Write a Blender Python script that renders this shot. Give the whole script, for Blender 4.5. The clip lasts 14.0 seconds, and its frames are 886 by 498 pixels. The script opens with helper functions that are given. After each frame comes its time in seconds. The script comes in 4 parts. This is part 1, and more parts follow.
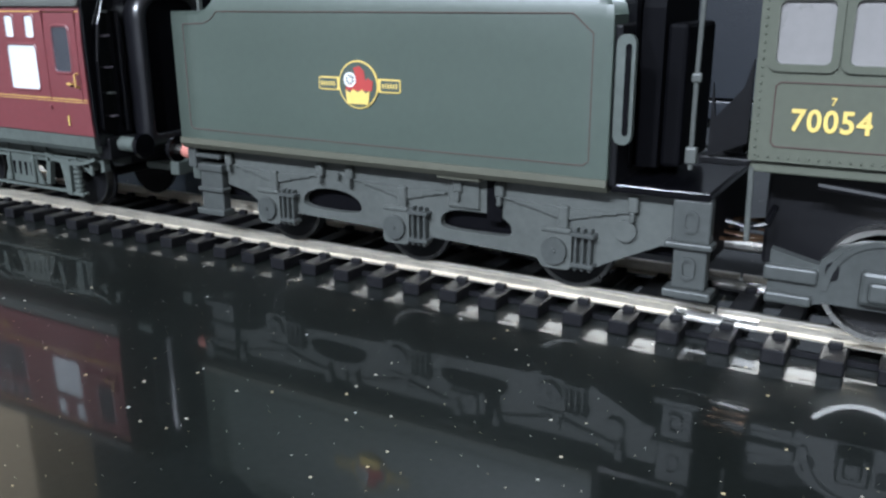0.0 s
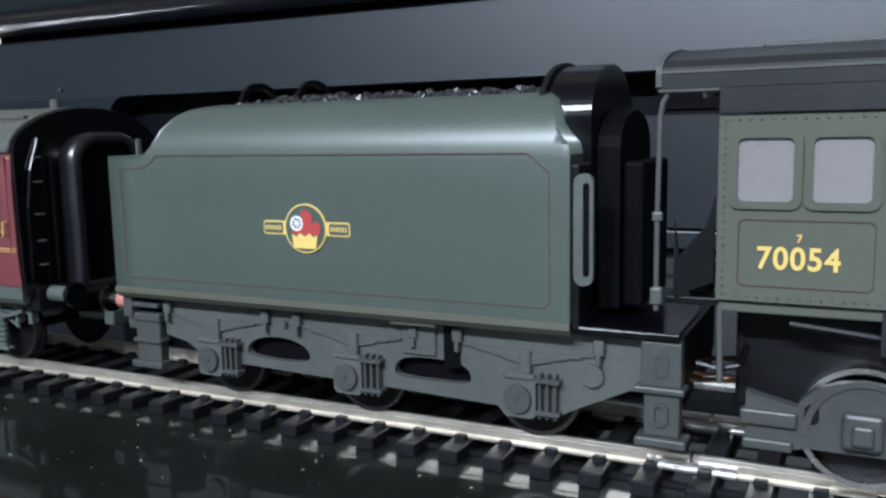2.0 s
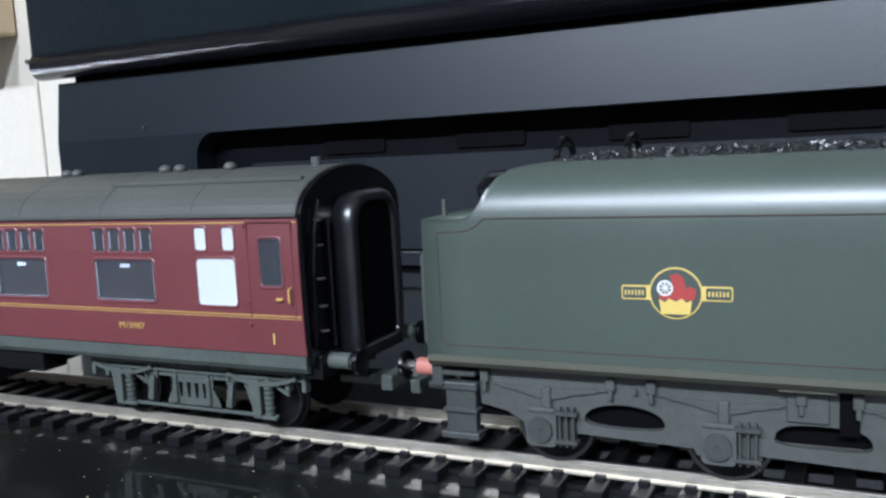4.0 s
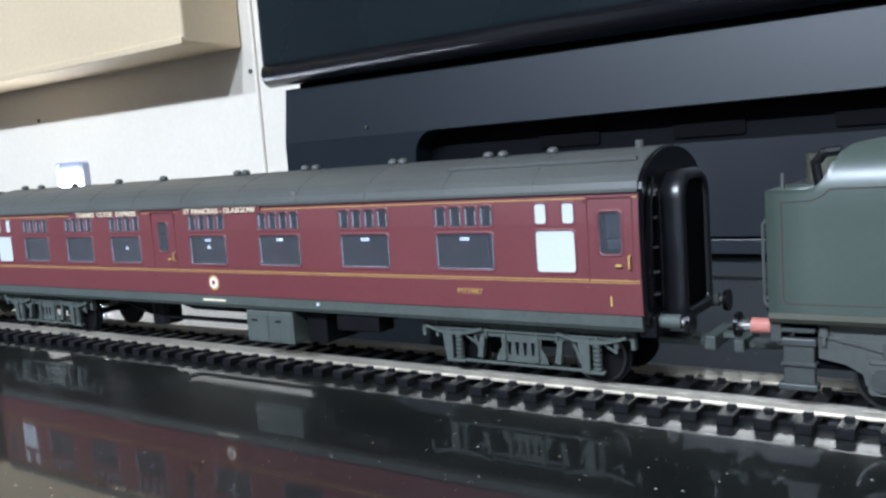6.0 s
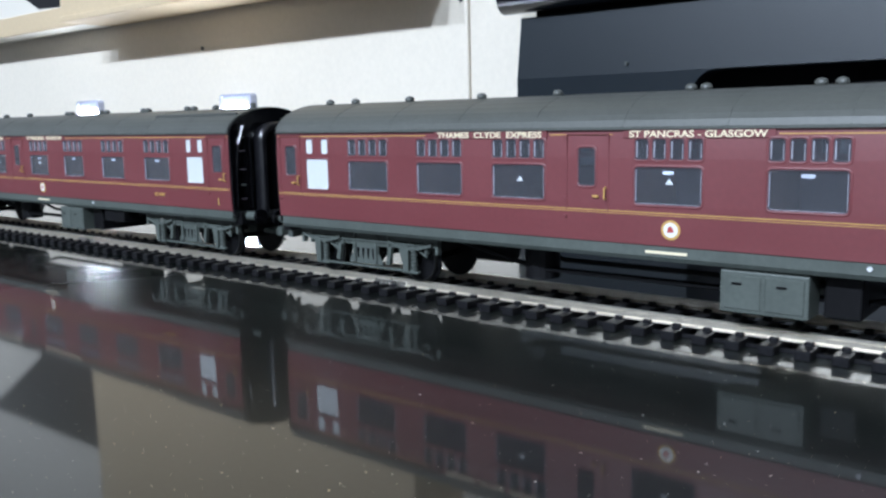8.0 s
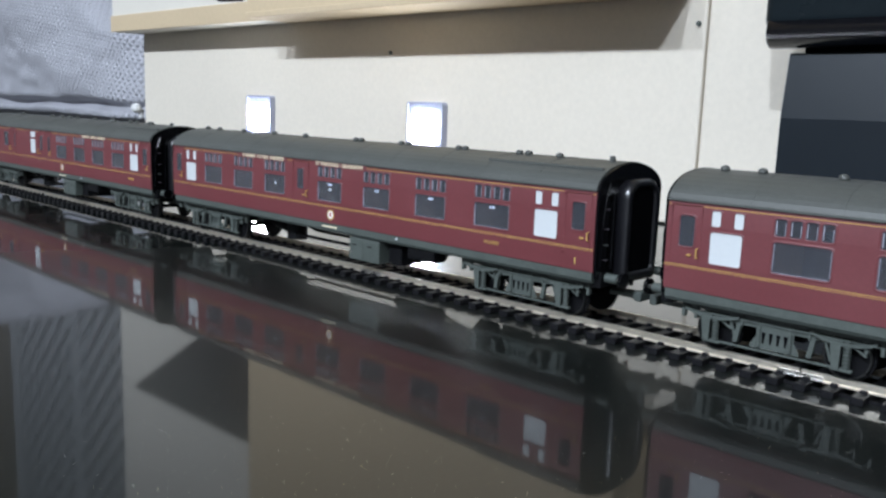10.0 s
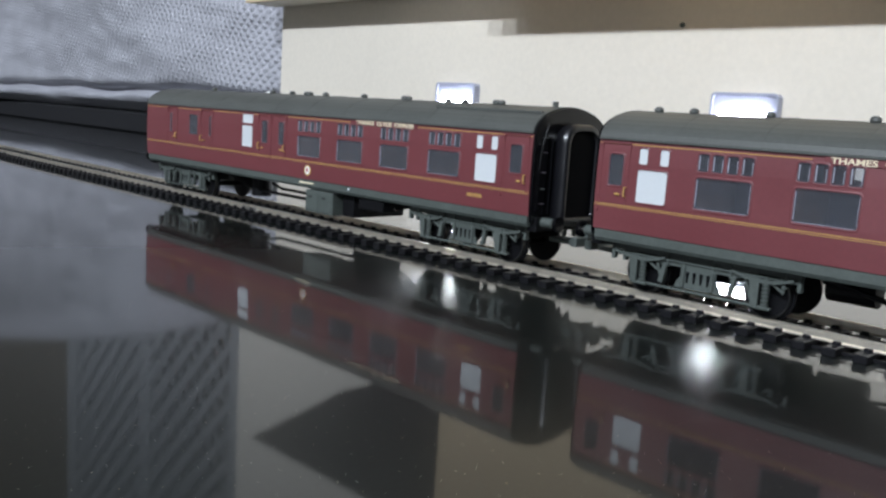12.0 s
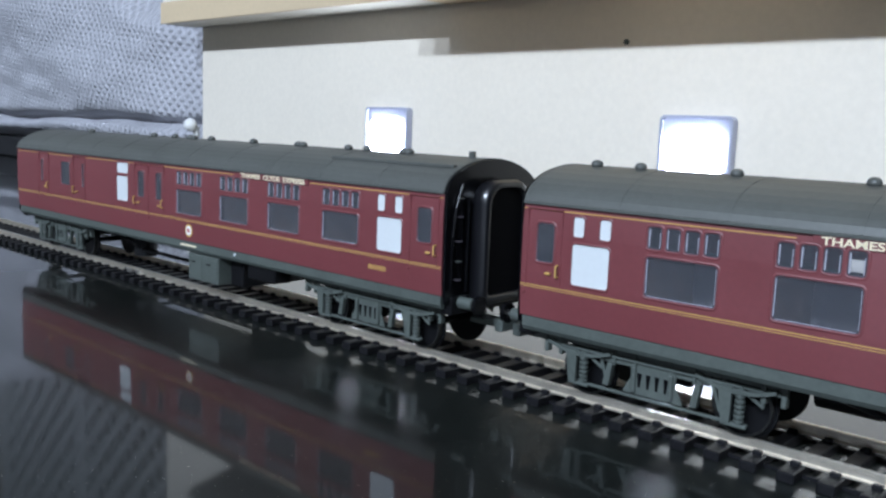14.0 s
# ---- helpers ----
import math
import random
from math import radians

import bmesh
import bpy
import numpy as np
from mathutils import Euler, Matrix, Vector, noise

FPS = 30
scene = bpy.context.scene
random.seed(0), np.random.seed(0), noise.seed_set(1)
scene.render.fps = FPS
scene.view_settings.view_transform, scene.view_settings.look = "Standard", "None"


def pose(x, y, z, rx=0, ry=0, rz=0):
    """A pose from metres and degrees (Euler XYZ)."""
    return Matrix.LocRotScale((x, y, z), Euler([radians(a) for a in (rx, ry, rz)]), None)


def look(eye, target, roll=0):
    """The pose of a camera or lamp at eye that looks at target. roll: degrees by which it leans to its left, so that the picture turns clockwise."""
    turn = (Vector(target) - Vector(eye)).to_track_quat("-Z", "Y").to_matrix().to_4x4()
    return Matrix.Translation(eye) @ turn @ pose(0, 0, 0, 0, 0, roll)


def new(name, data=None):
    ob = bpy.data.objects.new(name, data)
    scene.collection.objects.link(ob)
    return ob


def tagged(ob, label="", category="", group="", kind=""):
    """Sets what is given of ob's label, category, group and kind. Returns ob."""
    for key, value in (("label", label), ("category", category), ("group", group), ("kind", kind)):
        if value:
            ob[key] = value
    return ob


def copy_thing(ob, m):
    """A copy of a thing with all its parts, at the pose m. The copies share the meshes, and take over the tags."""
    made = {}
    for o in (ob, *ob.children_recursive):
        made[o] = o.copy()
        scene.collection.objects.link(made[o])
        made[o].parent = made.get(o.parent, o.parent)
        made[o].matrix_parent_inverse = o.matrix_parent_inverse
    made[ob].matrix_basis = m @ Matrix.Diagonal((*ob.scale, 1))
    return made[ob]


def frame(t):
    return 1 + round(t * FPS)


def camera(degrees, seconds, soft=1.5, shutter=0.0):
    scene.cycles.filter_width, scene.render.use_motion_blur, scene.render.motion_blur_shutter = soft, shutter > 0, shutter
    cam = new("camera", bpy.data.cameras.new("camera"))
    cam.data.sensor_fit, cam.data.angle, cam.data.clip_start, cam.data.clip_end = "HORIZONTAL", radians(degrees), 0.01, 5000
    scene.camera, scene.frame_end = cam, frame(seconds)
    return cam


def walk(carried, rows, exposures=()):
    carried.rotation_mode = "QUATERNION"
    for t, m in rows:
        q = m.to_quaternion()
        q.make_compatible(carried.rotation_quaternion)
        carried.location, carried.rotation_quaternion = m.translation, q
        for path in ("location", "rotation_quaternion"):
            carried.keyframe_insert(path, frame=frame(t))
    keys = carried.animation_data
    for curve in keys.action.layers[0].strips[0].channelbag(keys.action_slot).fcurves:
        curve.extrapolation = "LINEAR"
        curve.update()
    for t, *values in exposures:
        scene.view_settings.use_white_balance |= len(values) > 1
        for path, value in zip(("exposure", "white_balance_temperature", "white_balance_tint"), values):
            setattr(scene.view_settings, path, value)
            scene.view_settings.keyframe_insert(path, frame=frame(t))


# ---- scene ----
cam = camera(54.90, 14.0, soft=2.5)
# seconds, eye, target, roll
PATH = [
    (0, (0.14239, -0.12840, 0.04754), (0.04637, 0.03764, -0.00912), -0.29),
    (0.5, (0.14185, -0.12555, 0.04583), (0.04990, 0.04535, -0.00255), 0.18),
    (1, (0.13462, -0.12690, 0.04547), (0.04410, 0.04616, 0.00239), 0.07),
    (1.5, (0.13804, -0.12399, 0.04649), (0.04927, 0.05155, 0.01039), -0.43),
    (2, (0.13788, -0.12270, 0.04843), (0.05025, 0.05501, 0.02117), -1.12),
    (2.2, (0.13799, -0.12325, 0.04963), (0.05226, 0.05589, 0.02596), -0.91),
    (4.3, (0.07837, -0.14050, 0.06119), (-0.00964, 0.03748, 0.03719), -3.68),
    (4.5, (0.07648, -0.14120, 0.06797), (-0.01692, 0.03412, 0.04479), -3.52),
    (5, (0.08153, -0.15682, 0.07155), (-0.01500, 0.01681, 0.04853), -5.27),
    (5.5, (0.06600, -0.16461, 0.07846), (-0.04174, 0.00267, 0.05826), -4.93),
    (6, (0.06309, -0.17592, 0.05625), (-0.05134, -0.01338, 0.03419), -4.27),
    (6.5, (0.04530, -0.17379, 0.05499), (-0.07272, -0.01424, 0.03019), -3.98),
    (7, (0.01604, -0.17369, 0.05294), (-0.10415, -0.01639, 0.02444), -3.25),
    (7.5, (-0.01800, -0.18801, 0.05172), (-0.14172, -0.03371, 0.02195), -2.22),
    (8, (-0.05139, -0.18734, 0.04948), (-0.17697, -0.03463, 0.01930), -1.29),
    (8.5, (-0.08685, -0.19607, 0.05151), (-0.21620, -0.04630, 0.02261), -0.25),
    (9, (-0.08751, -0.21020, 0.05346), (-0.22289, -0.06596, 0.02404), 1.77),
    (9.2, (-0.08562, -0.21203, 0.07006), (-0.22189, -0.06915, 0.03819), 1.40),
    (11.3, (-0.30958, -0.26664, 0.05931), (-0.44846, -0.12670, 0.02567), 3.52),
    (11.5, (-0.33364, -0.25275, 0.05478), (-0.47324, -0.11344, 0.02153), 3.52),
    (12, (-0.39237, -0.21590, 0.04993), (-0.53272, -0.07683, 0.01892), 3.65),
    (12.5, (-0.42728, -0.18372, 0.04535), (-0.56728, -0.04391, 0.01609), 3.43),
    (13, (-0.45929, -0.16966, 0.04485), (-0.59754, -0.02778, 0.01734), 3.26),
    (13.5, (-0.47420, -0.16626, 0.04643), (-0.60998, -0.02195, 0.01926), 2.78),
    (14, (-0.41990, -0.16772, 0.06181), (-0.55345, -0.02152, 0.03372), 2.18),
]
EXPOSURES = [(0.0, 0.45, 6500, 10), (0.5, 0.35, 6500, 10), (1.5, 0.22, 6500, 10), (2.2, 0.15, 6480, 10), (4.5, 0.1, 6380, 10), (7.0, 0.12, 6200, 9), (9.0, -0.06, 6350, 9), (11.3, -0.28, 6750, 10), (13.0, -0.28, 6750, 10), (14.0, -0.18, 6150, 9)]
walk(cam, [(t, look(eye, target, roll)) for t, eye, target, roll in PATH], EXPOSURES)

# ---- light: a kitchen at night, a row of ceiling spots in front of the worktop ----
world = bpy.data.worlds.new("room_dark")
scene.world = world
world.use_nodes = True
world.node_tree.nodes["Background"].inputs[0].default_value = (0.8, 0.9, 1.0, 1)
world.node_tree.nodes["Background"].inputs[1].default_value = 0.025


def area_lamp(name, eye, target, power, size, color):
    data = bpy.data.lights.new(name, "AREA")
    data.shape, data.size, data.energy, data.color = "DISK", size, power, color
    ob = new(name, data)
    ob.matrix_world = look(eye, target)
    return ob


# the rightmost spot is an added, unseen fill that brightens the right side
for lamp_x, power in ((-1.73, 9), (-0.92, 37), (-0.12, 54), (0.68, 61), (1.48, 70)):
    area_lamp("ceiling_and_fill_spot", (lamp_x, -2.75, 1.95), (lamp_x * 0.5 - 0.2, 0.1, 0.05), power, 0.13, (0.88, 1.0, 1.18))


# ---- materials ----
def mat(name, color, rough=0.5, metal=0.0, vary=0.12, scale=60, bump=0.0, fine=900, spec=0.5, coat=0.0):
    """Painted or moulded surface with broad stains and a fine grain."""
    m = bpy.data.materials.new(name)
    m.use_nodes = True
    nt = m.node_tree
    b = nt.nodes["Principled BSDF"]
    co = nt.nodes.new("ShaderNodeTexCoord")
    n1 = nt.nodes.new("ShaderNodeTexNoise")
    n1.inputs["Scale"].default_value, n1.inputs["Detail"].default_value = scale, 6
    n2 = nt.nodes.new("ShaderNodeTexNoise")
    n2.inputs["Scale"].default_value, n2.inputs["Detail"].default_value = fine, 3
    nt.links.new(co.outputs["Object"], n1.inputs["Vector"])
    nt.links.new(co.outputs["Object"], n2.inputs["Vector"])
    ad = nt.nodes.new("ShaderNodeMath")
    ad.operation = "ADD"
    nt.links.new(n1.outputs["Fac"], ad.inputs[0])
    nt.links.new(n2.outputs["Fac"], ad.inputs[1])
    mr = nt.nodes.new("ShaderNodeMapRange")
    mr.inputs["From Min"].default_value, mr.inputs["From Max"].default_value = 0.6, 1.4
    mr.inputs["To Min"].default_value, mr.inputs["To Max"].default_value = 1 - vary, 1 + vary
    nt.links.new(ad.outputs[0], mr.inputs["Value"])
    mx = nt.nodes.new("ShaderNodeMix")
    mx.data_type, mx.blend_type = "RGBA", "MULTIPLY"
    mx.inputs["Factor"].default_value = 1
    mx.inputs["A"].default_value = (*color, 1)
    nt.links.new(mr.outputs["Result"], mx.inputs["B"])
    nt.links.new(mx.outputs["Result"], b.inputs["Base Color"])
    rr = nt.nodes.new("ShaderNodeMapRange")
    rr.inputs["To Min"].default_value, rr.inputs["To Max"].default_value = max(0.02, rough - 0.08), min(1, rough + 0.08)
    nt.links.new(n1.outputs["Fac"], rr.inputs["Value"])
    nt.links.new(rr.outputs["Result"], b.inputs["Roughness"])
    b.inputs["Metallic"].default_value = metal
    b.inputs["Specular IOR Level"].default_value = spec
    b.inputs["Coat Weight"].default_value = coat
    if bump:
        bp = nt.nodes.new("ShaderNodeBump")
        bp.inputs["Strength"].default_value, bp.inputs["Distance"].default_value = bump, 0.0002
        nt.links.new(n2.outputs["Fac"], bp.inputs["Height"])
        nt.links.new(bp.outputs["Normal"], b.inputs["Normal"])
    return m


def worktop_material():
    """Polished black stone with sparse pale and golden flecks and a film of dust."""
    m = mat("black_stone", (0.0085, 0.0105, 0.0095), 0.06, vary=0.3, scale=25, spec=0.6)
    nt = m.node_tree
    b = nt.nodes["Principled BSDF"]
    co = nt.nodes["Texture Coordinate"]
    base = b.inputs["Base Color"].links[0].from_socket
    vo = nt.nodes.new("ShaderNodeTexVoronoi")
    vo.voronoi_dimensions = "2D"
    vo.inputs["Scale"].default_value = 240
    nt.links.new(co.outputs["Object"], vo.inputs["Vector"])
    sep = nt.nodes.new("ShaderNodeSeparateColor")
    nt.links.new(vo.outputs["Color"], sep.inputs[0])
    near = nt.nodes.new("ShaderNodeMapRange")  # fleck size differs from cell to cell
    near.inputs["From Min"].default_value, near.inputs["From Max"].default_value = 0.84, 1.06
    near.inputs["To Min"].default_value, near.inputs["To Max"].default_value = 0.015, 0.058
    xyz = nt.nodes.new("ShaderNodeSeparateXYZ")
    nt.links.new(co.outputs["Object"], xyz.inputs[0])
    thin = nt.nodes.new("ShaderNodeMapRange")  # dust lies thicker towards the locomotive
    thin.inputs["From Min"].default_value, thin.inputs["From Max"].default_value = -0.45, 0.02
    thin.inputs["To Min"].default_value, thin.inputs["To Max"].default_value = -0.13, 0.06
    nt.links.new(xyz.outputs["X"], thin.inputs["Value"])
    dens = nt.nodes.new("ShaderNodeMath")
    dens.operation = "ADD"
    nt.links.new(sep.outputs["Red"], dens.inputs[0])
    nt.links.new(thin.outputs["Result"], dens.inputs[1])
    nt.links.new(dens.outputs[0], near.inputs["Value"])
    less = nt.nodes.new("ShaderNodeMath")
    less.operation = "LESS_THAN"
    nt.links.new(vo.outputs["Distance"], less.inputs[0])
    nt.links.new(near.outputs["Result"], less.inputs[1])
    tint = nt.nodes.new("ShaderNodeMix")
    tint.data_type = "RGBA"
    tint.inputs["A"].default_value, tint.inputs["B"].default_value = (0.75, 0.78, 0.75, 1), (0.6, 0.48, 0.27, 1)
    nt.links.new(sep.outputs["Green"], tint.inputs["Factor"])
    mx = nt.nodes.new("ShaderNodeMix")
    mx.data_type = "RGBA"
    nt.links.new(less.outputs[0], mx.inputs["Factor"])
    nt.links.new(base, mx.inputs["A"])
    nt.links.new(tint.outputs["Result"], mx.inputs["B"])
    nt.links.new(mx.outputs["Result"], b.inputs["Base Color"])
    b.inputs["Coat Weight"].default_value = 1.0
    b.inputs["Coat Roughness"].default_value = 0.045
    b.inputs["Coat IOR"].default_value = 1.36
    b.inputs["Specular IOR Level"].default_value = 0.1
    rg = nt.nodes.new("ShaderNodeMapRange")
    rg.inputs["To Min"].default_value, rg.inputs["To Max"].default_value = 0.3, 0.6
    nt.links.new(less.outputs[0], rg.inputs["Value"])
    nt.links.new(rg.outputs["Result"], b.inputs["Roughness"])
    return m


def glass_material(name, color, rough=0.03):
    m = bpy.data.materials.new(name)
    m.use_nodes = True
    b = m.node_tree.nodes["Principled BSDF"]
    b.inputs["Base Color"].default_value = (*color, 1)
    b.inputs["Roughness"].default_value = rough
    b.inputs["Transmission Weight"].default_value = 1
    b.inputs["IOR"].default_value = 1.45
    return m


def glow_material(name, color, power):
    m = bpy.data.materials.new(name)
    m.use_nodes = True
    b = m.node_tree.nodes["Principled BSDF"]
    b.inputs["Base Color"].default_value = (0.8, 0.8, 0.8, 1)
    b.inputs["Emission Color"].default_value = (*color, 1)
    b.inputs["Emission Strength"].default_value = power
    return m


def weave_material():
    """Grey-white upholstery with a diagonal quilted weave."""
    m = mat("quilted_cloth", (0.5, 0.5, 0.54), 0.95, vary=0.2, scale=14, fine=600)
    nt = m.node_tree
    b = nt.nodes["Principled BSDF"]
    co = nt.nodes["Texture Coordinate"]
    mp = nt.nodes.new("ShaderNodeMapping")
    mp.inputs["Rotation"].default_value = (0, radians(38), 0)
    nt.links.new(co.outputs["Object"], mp.inputs["Vector"])
    w1 = nt.nodes.new("ShaderNodeTexWave")
    w1.inputs["Scale"].default_value, w1.inputs["Distortion"].default_value = 42, 1.2
    w1.inputs["Detail Scale"].default_value = 20
    w1.bands_direction = "X"
    w2 = nt.nodes.new("ShaderNodeTexWave")
    w2.inputs["Scale"].default_value, w2.inputs["Distortion"].default_value = 42, 1.2
    w2.inputs["Detail Scale"].default_value = 20
    w2.bands_direction = "Z"
    for w in (w1, w2):
        nt.links.new(mp.outputs[0], w.inputs["Vector"])
    mul = nt.nodes.new("ShaderNodeMath")
    mul.operation = "MULTIPLY"
    nt.links.new(w1.outputs["Fac"], mul.inputs[0])
    nt.links.new(w2.outputs["Fac"], mul.inputs[1])
    bp = nt.nodes.new("ShaderNodeBump")
    bp.inputs["Strength"].default_value, bp.inputs["Distance"].default_value = 0.8, 0.004
    nt.links.new(mul.outputs[0], bp.inputs["Height"])
    nt.links.new(bp.outputs["Normal"], b.inputs["Normal"])
    return m


STONE = worktop_material()
MAROON = mat("maroon_paint", (0.167, 0.036, 0.041), 0.44, vary=0.10, scale=40, bump=0.05, spec=1.0)
ROOFGREY = mat("roof_grey", (0.086, 0.09, 0.082), 0.45, vary=0.14, scale=50, bump=0.2)
FRAMEGREY = mat("underframe_grey", (0.082, 0.096, 0.086), 0.5, vary=0.2, scale=120, bump=0.2)
FRAMEBLACK = mat("frame_black", (0.006, 0.006, 0.007), 0.45, vary=0.2, bump=0.15, spec=0.2)
TENDERGREY = mat("tender_frame_grey", (0.078, 0.084, 0.078), 0.42, vary=0.18, scale=90, bump=0.2)
STEPGREY = mat("dark_step_grey", (0.056, 0.061, 0.058), 0.4, vary=0.2, scale=90, bump=0.2)
BELLOWS = mat("bellows_black", (0.008, 0.008, 0.010), 0.3, vary=0.2, scale=90, spec=1.0)
GLOSSBLACK = mat("gloss_black_plastic", (0.003, 0.003, 0.004), 0.2, vary=0.2, spec=0.4)
GREEN = mat("brunswick_green", (0.064, 0.085, 0.070), 0.38, vary=0.08, scale=30, bump=0.06, spec=1.0)
CABGREEN = mat("cab_green", (0.100, 0.108, 0.084), 0.34, vary=0.09, scale=30, bump=0.06)
GREENEDGE = mat("green_olive", (0.088, 0.088, 0.066), 0.42, vary=0.1, scale=30)
ROOFBLACK = mat("cab_roof_black", (0.016, 0.018, 0.019), 0.36, vary=0.2, spec=0.6)
ORANGE = mat("lining_orange", (0.085, 0.05, 0.045), 0.5, vary=0.1)
YELLOW = mat("lining_yellow", (0.58, 0.36, 0.11), 0.45, vary=0.08)
GOLD = mat("lettering_gold", (0.75, 0.55, 0.16), 0.45, vary=0.06)
CREAMTEXT = mat("lettering_cream", (0.86, 0.76, 0.54), 0.5, vary=0.05)
RED = mat("crest_red", (0.42, 0.055, 0.05), 0.5, vary=0.06)
BUFFERRED = mat("buffer_beam_red", (0.55, 0.20, 0.16), 0.5, vary=0.1)
WHITE = mat("crest_white", (0.8, 0.8, 0.78), 0.5, vary=0.04)
FROST = mat("frosted_pane_white", (0.66, 0.69, 0.70), 0.35, vary=0.03)
SILVER = mat("bright_metal", (0.72, 0.70, 0.66), 0.28, metal=1.0, vary=0.08, scale=200)
RAIL = mat("nickel_rail", (0.86, 0.80, 0.70), 0.42, metal=1.0, vary=0.12, scale=90)
SLEEPER = mat("sleeper_black_plastic", (0.008, 0.008, 0.0095), 0.42, vary=0.25, scale=300, bump=0.35, spec=0.3)
COAL = mat("coal_black", (0.02, 0.021, 0.022), 0.3, vary=0.4, scale=500, bump=0.5)
INTERIOR = mat("compartment_grey", (0.13, 0.12, 0.12), 0.7, vary=0.2)
SEAT = mat("seat_brown", (0.13, 0.075, 0.05), 0.8, vary=0.2)
PANE = glass_material("window_pane", (0.56, 0.59, 0.66))
PANE.node_tree.nodes["Principled BSDF"].inputs["Transmission Weight"].default_value = 0.95
EDGE = mat("glazing_edge_grey", (0.10, 0.085, 0.10), 0.16, vary=0.3, scale=350, spec=0.9)
TYRE = mat("dark_metal_tyre", (0.16, 0.16, 0.155), 0.3, metal=1.0, vary=0.15, scale=200)
# pale colour painted as glints along the window edges
GLINTEDGE = mat("painted_glint", (0.42, 0.42, 0.48), 0.12, vary=0.3, scale=400, spec=0.9)
LABEL = mat("label_white", (0.7, 0.72, 0.75), 0.5)
CREAM = mat("cream_board", (0.80, 0.73, 0.62), 0.6, vary=0.05, scale=6, bump=0.1, fine=300)
TAN = mat("tan_board", (0.66, 0.52, 0.34), 0.65, vary=0.07, scale=8, bump=0.1, fine=300)
CREAMLIGHT = mat("pale_board", (0.80, 0.75, 0.66), 0.55, vary=0.05, scale=7)
CASE = mat("black_case", (0.006, 0.009, 0.014), 0.4, vary=0.15, scale=12, bump=0.35, fine=1600, spec=0.65)
CASEFRONT = mat("black_case_front", (0.007, 0.012, 0.017), 0.40, vary=0.15, scale=12, bump=0.35, fine=1600, spec=0.45)
CASEGLOSS = mat("black_gloss_case", (0.008, 0.013, 0.016), 0.28, vary=0.2, scale=10, spec=0.28)
CASEBEAD = mat("polished_black_case", (0.006, 0.006, 0.008), 0.17, vary=0.2, scale=10)
# near-black for black parts, and as painted shade in slots, gaps and holes
BLACKSHADE = mat("black_part_and_shade", (0.003, 0.003, 0.004), 0.6, spec=0.06)
# case plastic painted darker for the shade inside the tray recess
SHADEDRECESS = mat("shaded_recess_black", (0.003, 0.0035, 0.005), 0.5, spec=0.1)
WALLPAINT = mat("wall_paint", (0.30, 0.29, 0.28), 0.8, vary=0.06, scale=4)
CLOTH = weave_material()
LATTICE = mat("lattice_grey", (0.32, 0.33, 0.34), 0.6, vary=0.1)
BROWNWALL = mat("brown_wall", (0.14, 0.115, 0.08), 0.85, vary=0.1, scale=5)
# near-black for the shaded gap under the cushion and the pale box's patch
DARKFILL = mat("dark_fill", (0.009, 0.009, 0.011), 0.9, vary=0.2)
GLOW = glow_material("led_face", (0.80, 0.87, 1.0), 150)
CLEAR = mat("pale_plastic", (0.40, 0.42, 0.52), 0.2, vary=0.04)
COPPER = mat("copper_wire", (0.36, 0.21, 0.13), 0.3, metal=1.0)


# ---- building helpers: all mesh numbers in millimetres ----
MM = 0.001


def empty(name, label, category, group="", at=(0, 0, 0)):
    ob = new(name)
    ob.location = [v * MM for v in at]
    ob.empty_display_size = 0.01
    return tagged(ob, label, category, group)


def part(name, bm, material, parent=None, label="", smooth=False):
    me = bpy.data.meshes.new(name)
    bmesh.ops.recalc_face_normals(bm, faces=bm.faces)
    bmesh.ops.scale(bm, vec=(MM, MM, MM), verts=bm.verts)
    bm.to_mesh(me)
    bm.free()
    if smooth:
        for p in me.polygons:
            p.use_smooth = True
    me.materials.append(material)
    ob = new(name, me)
    if parent:
        ob.parent = parent
    return tagged(ob, label)


def piece(name, me, parent, at=(0, 0, 0)):
    ob = new(name, me)
    ob.parent = parent
    ob.location = [v * MM for v in at]
    return ob


def box(bm, x0, x1, y0, y1, z0, z1, bevel=0.0, seg=2):
    m = Matrix.LocRotScale(((x0 + x1) / 2, (y0 + y1) / 2, (z0 + z1) / 2), None, (abs(x1 - x0), abs(y1 - y0), abs(z1 - z0)))
    r = bmesh.ops.create_cube(bm, size=1, matrix=m)
    if bevel:
        edges = list({e for v in r["verts"] for e in v.link_edges})
        bmesh.ops.bevel(bm, geom=edges, offset=bevel, segments=seg, affect="EDGES", profile=0.5)
    return bm


AXIS = {"x": Euler((0, radians(90), 0)), "y": Euler((radians(90), 0, 0)), "z": Euler((0, 0, 0))}


def cyl(bm, x, y, z, axis, r, h, seg=20, r2=None):
    m = Matrix.LocRotScale((x, y, z), AXIS[axis], None)
    bmesh.ops.create_cone(bm, cap_ends=True, segments=seg, radius1=r, radius2=r if r2 is None else r2, depth=h, matrix=m)
    return bm


def prism(bm, pts, axis, a, b):
    """Extrudes a polygon: (x, z) points along y, (y, z) points along x, or (x, y) points along z."""
    def at(p, v):
        return {"y": (p[0], v, p[1]), "x": (v, p[0], p[1]), "z": (p[0], p[1], v)}[axis]
    va = [bm.verts.new(at(p, a)) for p in pts]
    vb = [bm.verts.new(at(p, b)) for p in pts]
    n = len(pts)
    bm.faces.new(va)
    bm.faces.new(vb[::-1])
    for i in range(n):
        bm.faces.new((va[i], vb[i], vb[(i + 1) % n], va[(i + 1) % n]))
    return bm


